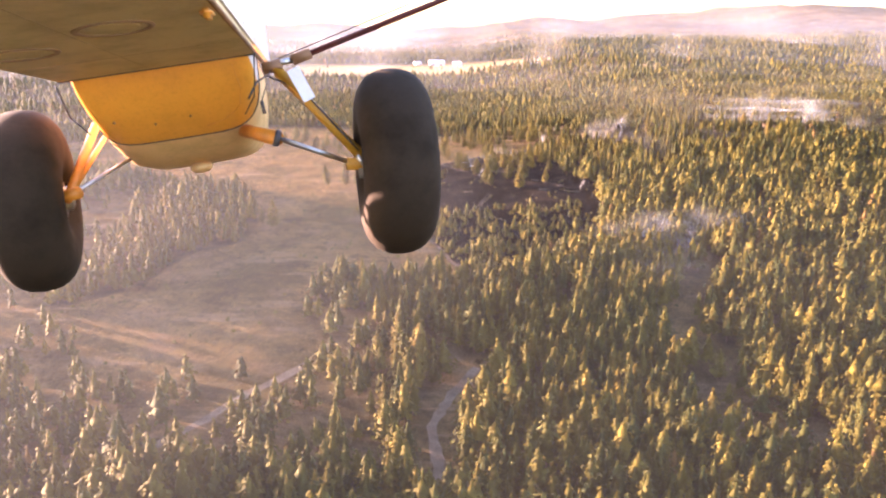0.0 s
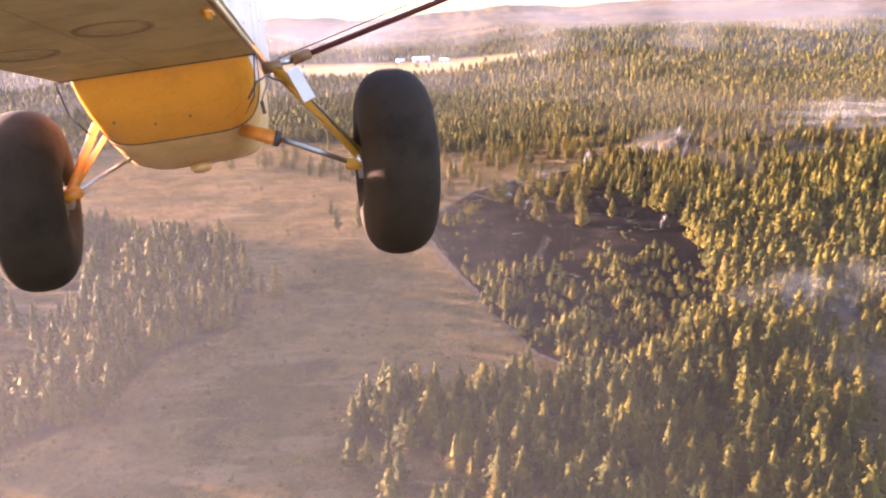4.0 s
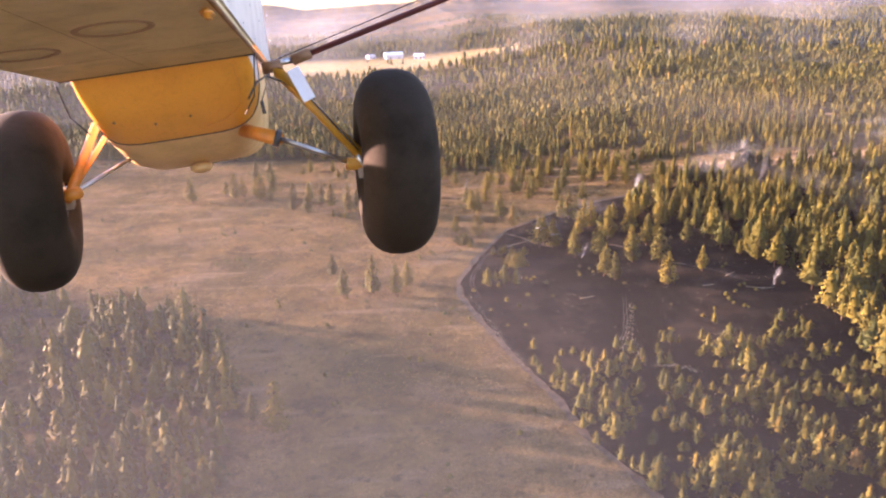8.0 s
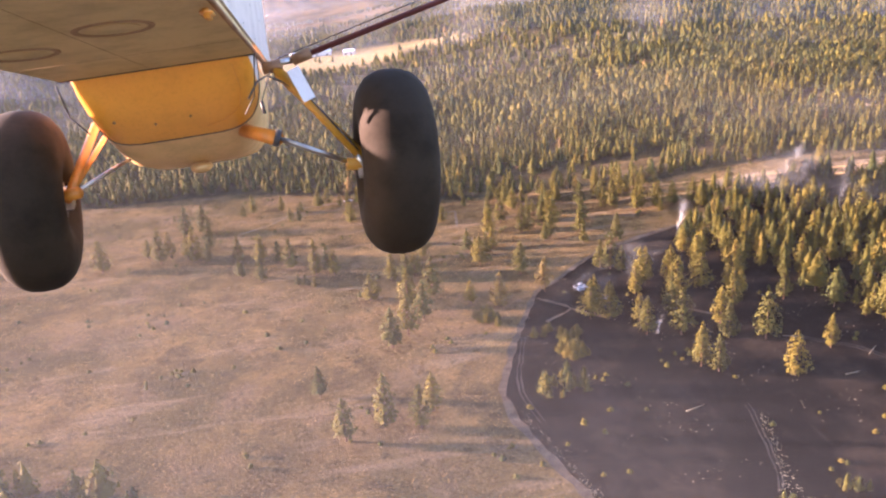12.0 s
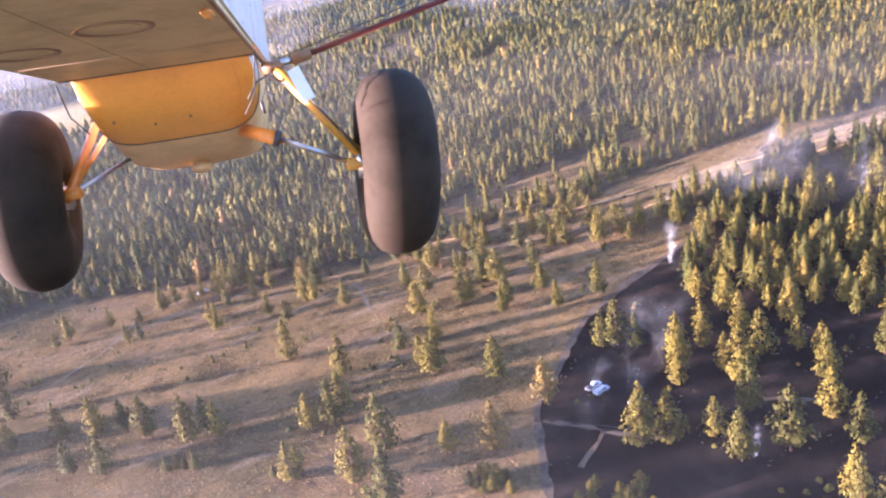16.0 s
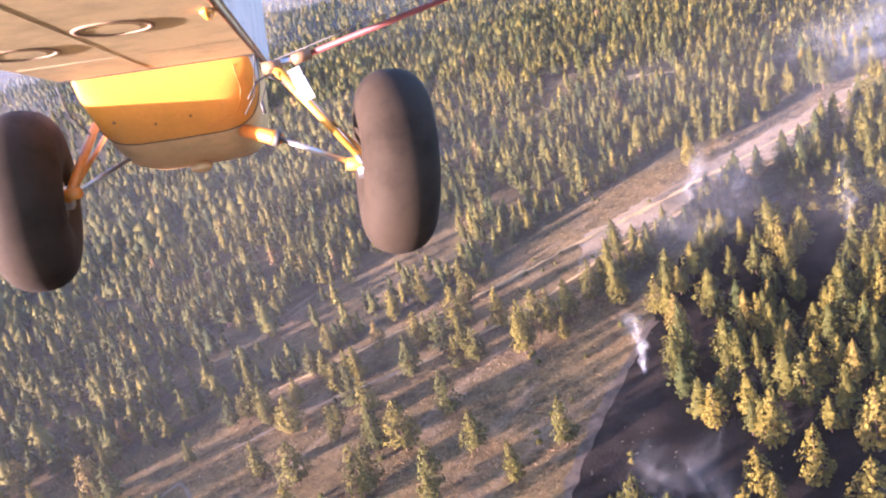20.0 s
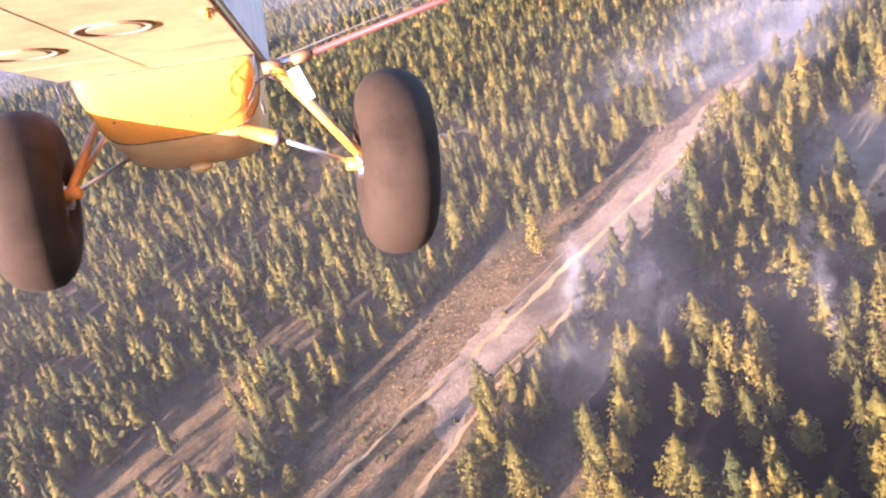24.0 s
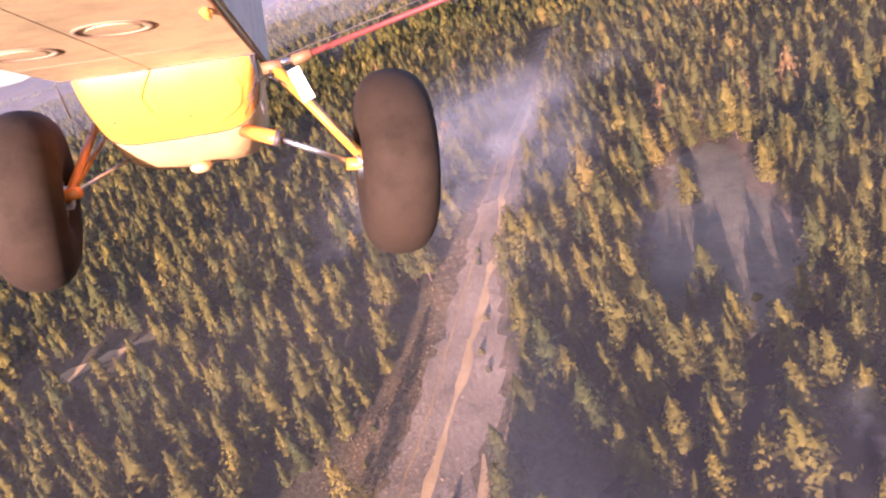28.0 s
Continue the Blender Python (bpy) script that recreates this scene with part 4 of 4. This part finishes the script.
    # right gear
    for a, b, r, mat, name, label in (
            ((-0.186, 3.681, 0.342), (0.165, 3.629, -0.118), 0.023, GEAR, "gear_leg", "yellow tubular gear leg"),
            ((-0.19, 4.016, 0.335), (0.18, 3.699, -0.118), 0.020, GEAR, "gear_leg", "yellow tubular gear leg"),
            ((-0.40, 4.12, 0.085), (-0.212, 3.595, 0.024), 0.033, ORANGE, "shock_cylinder", "orange shock strut cylinder"),
            ((-0.222, 3.593, 0.028), (-0.20, 3.598, 0.020), 0.037, DARK, "collar", "dark collar"),
            ((-0.212, 3.595, 0.028), (0.12, 3.629, -0.128), 0.009, STEEL, "shock_rod", "bright steel shock rod"),
            ((-0.212, 3.619, 0.020), (0.12, 3.647, -0.136), 0.007, STEEL, "shock_rod", "bright steel shock rod"),
            ((0.08, 3.626, -0.125), (0.24, 3.661, -0.14), 0.028, GEAR, "axle_fork", "yellow axle fork"),
            ((-1.13, 4.25, 0.19), (-1.20, 3.829, -0.15), 0.021, ORANGE, "gear_leg", "orange tubular gear leg"),
            ((-1.11, 4.52, 0.205), (-1.20, 3.885, -0.13), 0.013, ORANGE, "gear_leg", "orange tubular gear leg"),
            ((-0.95, 4.30, 0.03), (-1.16, 3.820, -0.118), 0.010, STEEL, "shock_rod", "bright steel shock rod"),
            ((-1.14, 3.820, -0.12), (-1.26, 3.876, -0.14), 0.028, ORANGE, "axle_fork", "orange axle fork"),
            ((-0.03, 3.671, 0.377), (1.6, 3.549, 0.83), 0.013, RED, "wing_strut", "dark red wing strut"),
            ((-0.03, 3.727, 0.385), (1.6, 3.755, 0.85), 0.009, RED, "wing_strut", "dark red wing strut"),
            ((-0.10, 3.676, 0.358), (-0.015, 3.672, 0.382), 0.024, WORN, "strut_fitting", "worn orange strut fitting"),
            ((-0.20, 3.680, 0.35), (-0.09, 3.676, 0.36), 0.014, STEEL, "clevis", "steel clevis"),
            ((-0.235, 3.685, 0.335), (-0.15, 3.677, 0.345), 0.026, WORN, "gear_lug", "worn orange gear lug"),
            ((-0.17, 3.682, 0.370), (1.2, 3.605, 0.77), 0.0025, DARK, "wire", "thin dark wire along the strut"),
            ((-0.246, 3.482, 0.185), (-0.240, 3.484, 0.13), 0.008, DARK, "pin", "dark hanging pin"),
            ((-0.20, 3.671, 0.33), (-0.244, 3.483, 0.185), 0.0025, DARK, "wire", ""),
            ((0.13, 3.615, -0.09), (0.165, 3.619, -0.15), 0.012, STEEL, "bolt", "bright steel bolt"),
            ((0.16, 3.605, -0.05), (0.185, 3.610, -0.085), 0.011, STEEL, "bolt", "bright steel bolt"),
            ((-0.975, 3.222, 0.302), (-0.992, 3.390, 0.19), 0.0035, DARK, "cable", "slack dark cable"),
            ((-0.992, 3.390, 0.19), (-0.95, 3.474, 0.12), 0.003, DARK, "cable", "")):
        bm = bmesh.new()
        tube(bm, a, b, r, seg=20 if r > 0.01 else 8)
        air(name, bm, mat, label)
    bm = bmesh.new()
    curve(bm, [(-0.30, 3.503, 0.20), (-0.26, 3.549, 0.27), (-0.22, 3.643, 0.30), (-0.16, 3.661, 0.27), (-0.05, 3.643, 0.19), (0.06, 3.624, 0.04), (0.14, 3.615, -0.07)], 0.0045)
    air("brake_line", bm, DARK, "dark brake line along the leg")
    bm = bmesh.new()
    curve(bm, [(-0.213, 2.970, 0.32), (-0.23, 3.082, 0.26), (-0.25, 3.194, 0.19), (-0.30, 3.269, 0.13)], 0.0025)
    air("cable", bm, DARK, "thin dark cable beside the pod")
    bm = bmesh.new()
    box(bm, (-0.028, -0.005, -0.075), (0.028, 0.005, 0.075))
    bm.transform(Matrix.Translation((-0.074, 3.605, 0.245)) @ Matrix.Rotation(radians(-22), 4, "Y"))
    air("placard", bm, WHITE, "white placard taped to the gear leg", smooth=False)


build_aircraft()


# ---- vehicles on the burnt ground and in the meadow ----
def rounded(bm, lo, hi, r=0.06):
    box(bm, lo, hi)
    fresh = [e for e in bm.edges if all(all(lo[i] - 1e-4 <= v.co[i] <= hi[i] + 1e-4 for i in range(3)) for v in e.verts)]
    bmesh.ops.bevel(bm, geom=fresh, offset=r, segments=2, affect="EDGES")


def pickup(x, y, turn, label, boxed):
    car = tagged(new("pickup_truck"), label, "truck", "fire crew trucks")
    car.matrix_basis = pose(x, y, float(ground_z(x, y)) + 0.06, 0, 0, turn)
    bm = bmesh.new()
    rounded(bm, (-2.8, -0.98, 0.45), (2.8, 0.98, 1.05), 0.1)
    part("body", bm, TRUCK, car, "dusty white body")
    bm = bmesh.new()
    rounded(bm, (-0.3, -0.9, 1.0), (1.5, 0.9, 1.85), 0.18)
    cab = part("cab", bm, TRUCK, car, "white cab")
    for lo, hi in (((1.42, -0.75, 1.25), (1.53, 0.75, 1.7)), ((-0.2, -0.92, 1.25), (1.3, -0.89, 1.68)), ((-0.2, 0.89, 1.25), (1.3, 0.92, 1.68))):
        bm = bmesh.new()
        box(bm, lo, hi)
        part("window", bm, GLASS, cab, "dark side glass")
    bm = bmesh.new()
    if boxed:
        rounded(bm, (-2.75, -1.0, 1.0), (-0.45, 1.0, 1.7), 0.06)
    else:
        box(bm, (-2.75, -0.95, 1.04), (-0.4, -0.85, 1.3))
        box(bm, (-2.75, 0.85, 1.04), (-0.4, 0.95, 1.3))
        box(bm, (-2.78, -0.95, 1.04), (-2.7, 0.95, 1.3))
        box(bm, (-2.3, -0.6, 1.04), (-0.9, 0.6, 1.45))
    part("bed", bm, TRUCK if boxed else DARK, car, "equipment box" if boxed else "open load bed with a tank")
    for wx in (-1.75, 1.75):
        for wy in (-0.85, 0.85):
            bm = bmesh.new()
            tube(bm, (wx, wy - 0.13, 0.40), (wx, wy + 0.13, 0.40), 0.40, seg=20)
            wheel = part("wheel", bm, DARK, car)
            bm = bmesh.new()
            tube(bm, (wx, wy - 0.14, 0.40), (wx, wy + 0.14, 0.40), 0.2, seg=14)
            part("rim", bm, STEEL, wheel)


TRUCK = paint("dusty_white_paint", (0.40, 0.40, 0.42), 0.5, 0.3)
GLASS = paint("car_glass", (0.02, 0.025, 0.03), 0.08, 0.0)
pickup(49, 724, 8, "white fire crew truck with an equipment box on charred ground", True)
pickup(48.6, 727.6, 8, "white fire crew truck with an open bed parked beside another", False)
pickup(53, 712, -15, "white pickup truck with an open bed on charred ground", False)
pickup(-35, 937, 12, "small white truck parked at the meadow's edge", False)


# ---- far farm ----
def barn(x, y, long, wide, high, turn, roof_material, label):
    house = tagged(new("farm_building"), label, "building", "far farm")
    house.matrix_basis = pose(x, y, float(ground_z(x, y)), 0, 0, turn)
    bm = bmesh.new()
    box(bm, (-long / 2, -wide / 2, -1), (long / 2, wide / 2, high))
    part("wall", bm, PALE, house)
    bm = bmesh.new()
    a, b, c = long / 2 + 0.6, wide / 2 + 0.6, high + wide * 0.3
    v = [bm.verts.new(p) for p in ((-a, -b, high - 0.2), (a, -b, high - 0.2), (a, 0, c), (-a, 0, c), (-a, b, high - 0.2), (a, b, high - 0.2))]
    for q in ((0, 1, 2, 3), (3, 2, 5, 4), (0, 3, 4), (1, 5, 2), (0, 4, 5, 1)):
        bm.faces.new([v[k] for k in q])
    bmesh.ops.recalc_face_normals(bm, faces=bm.faces[:])
    part("roof", bm, roof_material, house, "pale metal roof")
    for k in (-1, 1):
        bm = bmesh.new()
        box(bm, (k * long / 4 - 1.5, -wide / 2 - 0.1, 0), (k * long / 4 + 1.5, -wide / 2 + 0.05, 3.2))
        part("door", bm, DARK, house)


barn(14, 1835, 34, 16, 7, 10, WHITE, "long white barn among far stubble fields")
barn(60, 1800, 18, 12, 6, -20, WHITE, "pale shed among far stubble fields")
barn(-30, 1850, 16, 10, 5, 40, PALE, "pale farmhouse among far stubble fields")


# ---- smoke and haze: thin veils that light passes through ----
def smoke_material(name, colour, scale, gaps, least=0.0, span=0.4):
    m = bpy.data.materials.new(name)
    m.use_nodes = True
    nt = m.node_tree
    nt.nodes.remove(nt.nodes["Principled BSDF"])
    seen, lit, back, both, mix = (nt.nodes.new("ShaderNode" + k) for k in ("BsdfTransparent", "BsdfDiffuse", "BsdfTranslucent", "MixShader", "MixShader"))
    lit.inputs["Color"].default_value = back.inputs["Color"].default_value = (*colour, 1)
    nt.links.new(lit.outputs[0], both.inputs[1])
    nt.links.new(back.outputs[0], both.inputs[2])
    amount = nt.nodes.new("ShaderNodeMath")
    amount.operation = "MULTIPLY"
    nt.links.new(attribute(nt, "thick"), amount.inputs[0])
    nt.links.new(ramp(nt, noise_of(nt, scale, 5.0, 0.6), (gaps, (least, least, least)), (gaps + span, (1, 1, 1))), amount.inputs[1])
    nt.links.new(amount.outputs[0], mix.inputs[0])
    nt.links.new(seen.outputs[0], mix.inputs[1])
    nt.links.new(both.outputs[0], mix.inputs[2])
    nt.links.new(mix.outputs[0], nt.nodes["Material Output"].inputs["Surface"])
    return m


HAZE = smoke_material("smoke_haze", (0.91, 0.80, 0.69), 0.003, 0.2, 0.94)
# the blue of distance haze is put into this veil colour
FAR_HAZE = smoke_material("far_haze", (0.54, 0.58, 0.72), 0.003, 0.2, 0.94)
SMOKE = smoke_material("drifting_smoke", (0.88, 0.87, 0.85), 0.03, 0.2, 0.15, 0.55)
PUFF = smoke_material("dense_smoke", (0.93, 0.92, 0.92), 0.35, 0.25, 0.15, 0.45)


def veil_mesh(name, places, thick, nu, nv, material):
    i = np.arange(nu * nv).reshape(nv, nu)
    f = np.stack([i[:-1, :-1].ravel(), i[:-1, 1:].ravel(), i[1:, 1:].ravel(), i[1:, :-1].ravel()], 1)
    me = raw_mesh(name, places, f, [material])
    me.attributes.new("thick", "FLOAT", "POINT").data.foreach_set("value", np.asarray(thick, np.float32).ravel())
    me.polygons.foreach_set("use_smooth", [True] * len(me.polygons))
    return me


def haze_bank(radius, high, amount, a0, a1, seed):
    """A tall curved veil that stands in for distance haze over the forest."""
    nu, nv = 90, 10
    u, v = np.meshgrid(np.linspace(radians(a0), radians(a1), nu), np.linspace(0, 1, nv))
    rad = radius * (1 + 0.05 * waves(u * 200, v * 10, 90, seed))
    x, y = 60 + rad * np.sin(u), 560 + rad * np.cos(u)
    z = ground_z(x, y) - 2 + v * high
    edge = np.clip((u - u.min()) * 5, 0, 1) * np.clip((u.max() - u) * 5, 0, 1)
    thick = amount * edge * np.clip(1.15 - v, 0, 1) ** 0.8 * (1 - v ** 6)
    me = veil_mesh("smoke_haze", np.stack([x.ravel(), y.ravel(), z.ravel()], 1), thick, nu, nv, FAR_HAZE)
    tagged(new("smoke_haze", me), "thin bluish veil for smoke and distance haze over the forest", "haze", kind="stuff")


# ring behind ring, so the painted haze builds up with distance
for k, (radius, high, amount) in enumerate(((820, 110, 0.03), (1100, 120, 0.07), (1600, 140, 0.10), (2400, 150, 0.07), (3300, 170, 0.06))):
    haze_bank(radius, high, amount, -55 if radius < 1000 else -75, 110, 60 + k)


def haze_layer(level, amount, seed):
    """A wide, thin, level veil of smoke lying over the whole valley, under the flight."""
    nu = nv = 60
    u, v = np.meshgrid(np.linspace(-1, 1, nu), np.linspace(-1, 1, nv))
    x, y = 300 + 1900 * u, 900 + 1700 * v
    z = level + 8 * waves(x, y, 700, seed)
    thick = amount * np.clip(1.1 - np.maximum(np.abs(u), np.abs(v)), 0, 0.4) / 0.4 * (1 + 0.25 * waves(x, y, 500, seed + 1))
    me = veil_mesh("smoke_layer", np.stack([x.ravel(), y.ravel(), z.ravel()], 1), thick, nu, nv, HAZE)
    tagged(new("smoke_layer", me), "thin level layer of evening smoke over the valley", "haze", kind="stuff")


haze_layer(64, 0.007, 90)
haze_layer(84, 0.007, 95)


def haze_pool(x0, y0, rx, ry, level, amount, seed):
    """A low pool of pale haze over the woods, for smoke and for sun glare."""
    nu = nv = 40
    u, v = np.meshgrid(np.linspace(-1, 1, nu), np.linspace(-1, 1, nv))
    x, y = x0 + rx * u, y0 + ry * v
    z = level + 5 * waves(x, y, 260, seed)
    thick = amount * np.clip(1 - u ** 2 - v ** 2, 0, 1) ** 0.8 * (1 + 0.3 * waves(x, y, 200, seed + 1))
    me = veil_mesh("smoke_layer", np.stack([x.ravel(), y.ravel(), z.ravel()], 1), np.clip(thick, 0, 0.5), nu, nv, HAZE)
    tagged(new("smoke_layer", me), "pale veil of smoke and sun glare low over the woods", "haze", kind="stuff")


# western pools: veils added to imitate the low sun's glare
for k, level in enumerate((30, 44, 60)):
    haze_pool(-390, 380, 450, 540, level, 0.055, 100 + k)
for k, level in enumerate((40, 58)):
    haze_pool(98, 1065, 640, 330, level, 0.04, 110 + k)
for k, level in enumerate((28, 46)):
    haze_pool(130, 270, 420, 230, level, 0.009, 130 + k)
for k, level in enumerate((50, 64)):
    haze_pool(299, 740, 200, 130, level, 0.035, 120 + k)
PLUMES = []


def plume(x, y, long, wide, low, high, amount, turn, material, layers, label, seed, drift=(0.5, -0.15)):
    """A bank of smoke in crumpled veils, one over the other."""
    long, wide, amount = 0.75 * long, 0.75 * wide, 0.5 * amount
    bank = tagged(new("smoke_plume"), label, "smoke")
    here = (x, y, float(ground_z(x, y)), 0, 0, turn)
    bank.matrix_basis = pose(*here)
    r = np.random.RandomState(seed)
    for k in range(layers):
        nu, nv = 26, 16
        u, v = np.meshgrid(np.linspace(-1, 1, nu), np.linspace(-1, 1, nv))
        px, py = u * long / 2 + r.uniform(-0.1, 0.1) * long, v * wide / 2 + r.uniform(-0.12, 0.12) * wide
        pz = low + (high - low) * (k + 0.5) / layers + (high - low) * 0.12 * waves(px, py, max(8, long * 0.5), seed * 7 + k)
        pz = np.maximum(pz, 0.8)
        thick = amount * np.clip(1.05 - (u ** 2 + v ** 2), 0, 1) ** 0.7 * (0.75 + 0.35 * waves(px, py, long * 0.5, seed * 9 + k))
        me = veil_mesh("smoke_veil", np.stack([px.ravel(), py.ravel(), pz.ravel()], 1), np.clip(thick, 0, 0.95), nu, nv, material)
        new("smoke_veil", me).parent = bank
    PLUMES.append((bank, here, drift))


def puff_mesh(radius, amount, seed, material):
    """A soft ball of smoke: four thin crumpled discs through one middle, fading outwards."""
    r = np.random.RandomState(seed)
    nu, nv = 15, 7
    u, v = np.meshgrid(np.linspace(0, 6.2832, nu), np.linspace(0, 1, nv))
    vs, ts = [], []
    for k in range(4):
        q = np.linalg.qr(r.normal(size=(3, 3)))[0]
        rad = radius * v * (1 + 0.25 * np.sin(2 * u + r.uniform(0, 6)) + 0.15 * np.sin(3 * u + r.uniform(0, 6)))
        p = np.stack([rad * np.cos(u), rad * np.sin(u), 0.12 * radius * np.sin(3 * u + 5 * v) * v], -1).reshape(-1, 3) @ q.T
        p += r.uniform(-0.15, 0.15, 3) * radius
        vs.append(p)
        ts.append((amount * (1 - v ** 2) ** 1.5).ravel())
    i = np.arange(nu * nv).reshape(nv, nu)
    f = np.stack([i[:-1, :-1].ravel(), i[:-1, 1:].ravel(), i[1:, 1:].ravel(), i[1:, :-1].ravel()], 1)
    me = raw_mesh("smoke_puff", np.concatenate(vs), np.concatenate([f + k * nu * nv for k in range(4)]), [material])
    me.attributes.new("thick", "FLOAT", "POINT").data.foreach_set("value", np.concatenate(ts).astype(np.float32))
    me.polygons.foreach_set("use_smooth", [True] * len(me.polygons))
    return me


def column(x, y, wide, high, amount, lean, material, label, seed):
    """A rising wisp of soft puffs that swell and thin as they climb."""
    thing = tagged(new("smoke_column"), label, "smoke")
    here = (x, y, float(ground_z(x, y)), 0, 0, 0)
    thing.matrix_basis = pose(*here)
    r = random.Random(seed)
    n = 15
    for k in range(n):
        v = (k + 0.3) / n
        rad = wide * (0.24 + 0.42 * v) * r.uniform(0.8, 1.2)
        ob = new("smoke_puff", puff_mesh(rad, amount * (1.05 - v) ** 0.7, seed * 31 + k, material))
        ob.matrix_basis = pose(lean[0] * v ** 1.4 + r.uniform(-0.25, 0.25) * wide * (0.3 + v), lean[1] * v ** 1.4 + r.uniform(-0.25, 0.25) * wide * (0.3 + v), 0.3 + v * high)
        ob.parent = thing
    PLUMES.append((thing, here, (0.03, -0.01)))


plume(251, 791, 130, 36, 4, 18, 0.08, -4, SMOKE, 3, "bluish smoke drifting over the tree tops along the cleared strip", 1)
plume(205, 755, 100, 60, 3, 14, 0.05, 10, SMOKE, 3, "bluish smoke hanging between the pines", 2)
plume(354, 764, 190, 80, 5, 26, 0.50, -6, SMOKE, 3, "pale smoke drifting across the cleared strip", 3)
plume(277, 733, 110, 60, 3, 12, 0.18, -10, SMOKE, 2, "thin smoke over the ashy clearing", 4)
plume(168, 441, 70, 150, 4, 16, 0.13, -5, SMOKE, 2, "thin smoke lying in the forest gap", 5)
plume(201, 503, 110, 70, 6, 16, 0.13, 20, SMOKE, 2, "thin smoke among the trees", 6)
plume(287, 789, 90, 30, 2, 9, 0.08, -8, SMOKE, 2, "dusty smoke low over the track", 9)
plume(268, 785, 240, 50, 3, 14, 0.09, -9, SMOKE, 2, "thin dusty smoke along the cleared strip", 17)
plume(324, 770, 180, 80, 4, 24, 0.30, -10, SMOKE, 2, "pale smoke at the end of the cleared strip", 18)
column(121, 772, 5.0, 14, 0.13, (7, 6), PUFF, "small dense white smoke column at the fire's edge", 11)
column(197, 783, 7, 20, 0.09, (5, -3), PUFF, "white smoke column between the pines", 12)
column(191, 742, 5, 30, 0.045, (8, 4), PUFF, "thin grey smoke column over charred ground", 13)
column(137, 616, 3, 8, 0.09, (3, 2), PUFF, "small smoke wisp on charred ground", 14)
column(60, 674, 3, 7, 0.09, (3, 1), PUFF, "small smoke wisp on charred ground", 15)
column(197, 801, 8, 24, 0.08, (14, -3), PUFF, "pale smoke rising behind the pines", 16)


def bank(x, y, long, high, amount, turn, label, seed):
    """A smoke bank rolling behind the trees: soft overlapping puffs, thinner upwards."""
    thing = tagged(new("smoke_bank"), label, "smoke")
    here = (x, y, float(ground_z(x, y)), 0, 0, turn)
    thing.matrix_basis = pose(*here)
    r = random.Random(seed)
    for k in range(26):
        u = r.uniform(-1, 1)
        v = r.uniform(0.1, 1) ** 1.3
        rad = high * r.uniform(0.3, 0.6)
        ob = new("smoke_puff", puff_mesh(rad, amount * (1.15 - v) * (1.1 - u * u), seed * 41 + k, SMOKE))
        ob.matrix_basis = pose(u * long / 2, r.uniform(-10, 10), max(rad * 0.4, v * high * (0.9 - 0.4 * u * u)), 0, 0, 0) @ Matrix.Diagonal((1.5, 1.0, 0.75, 1))
        ob.parent = thing
    PLUMES.append((thing, here, (0.25, -0.05)))


bank(214, 715, 110, 30, 0.008, -78, "bluish white smoke bank drifting behind the pines", 21)
bank(194, 786, 60, 24, 0.026, -25, "bluish smoke bank between the pines", 24)
bank(74, 736, 110, 13, 0.03, 24, "thin bluish smoke along the edge of the burn", 33)
bank(187, 491, 120, 26, 0.05, 10, "thin smoke bank in the forest gap", 27)
bank(361, 765, 150, 30, 0.06, -60, "pale smoke bank across the cleared strip", 30)


def motions():
    walk(aircraft, flight())
    for bank, (x, y, z, rx, ry, rz), (dx, dy) in PLUMES:
        walk(bank, [(t, pose(x + dx * (t - 14), y + dy * (t - 14), z, rx, ry, rz + 0.15 * (t - 14))) for t in (0, 14, 28)])


motions()
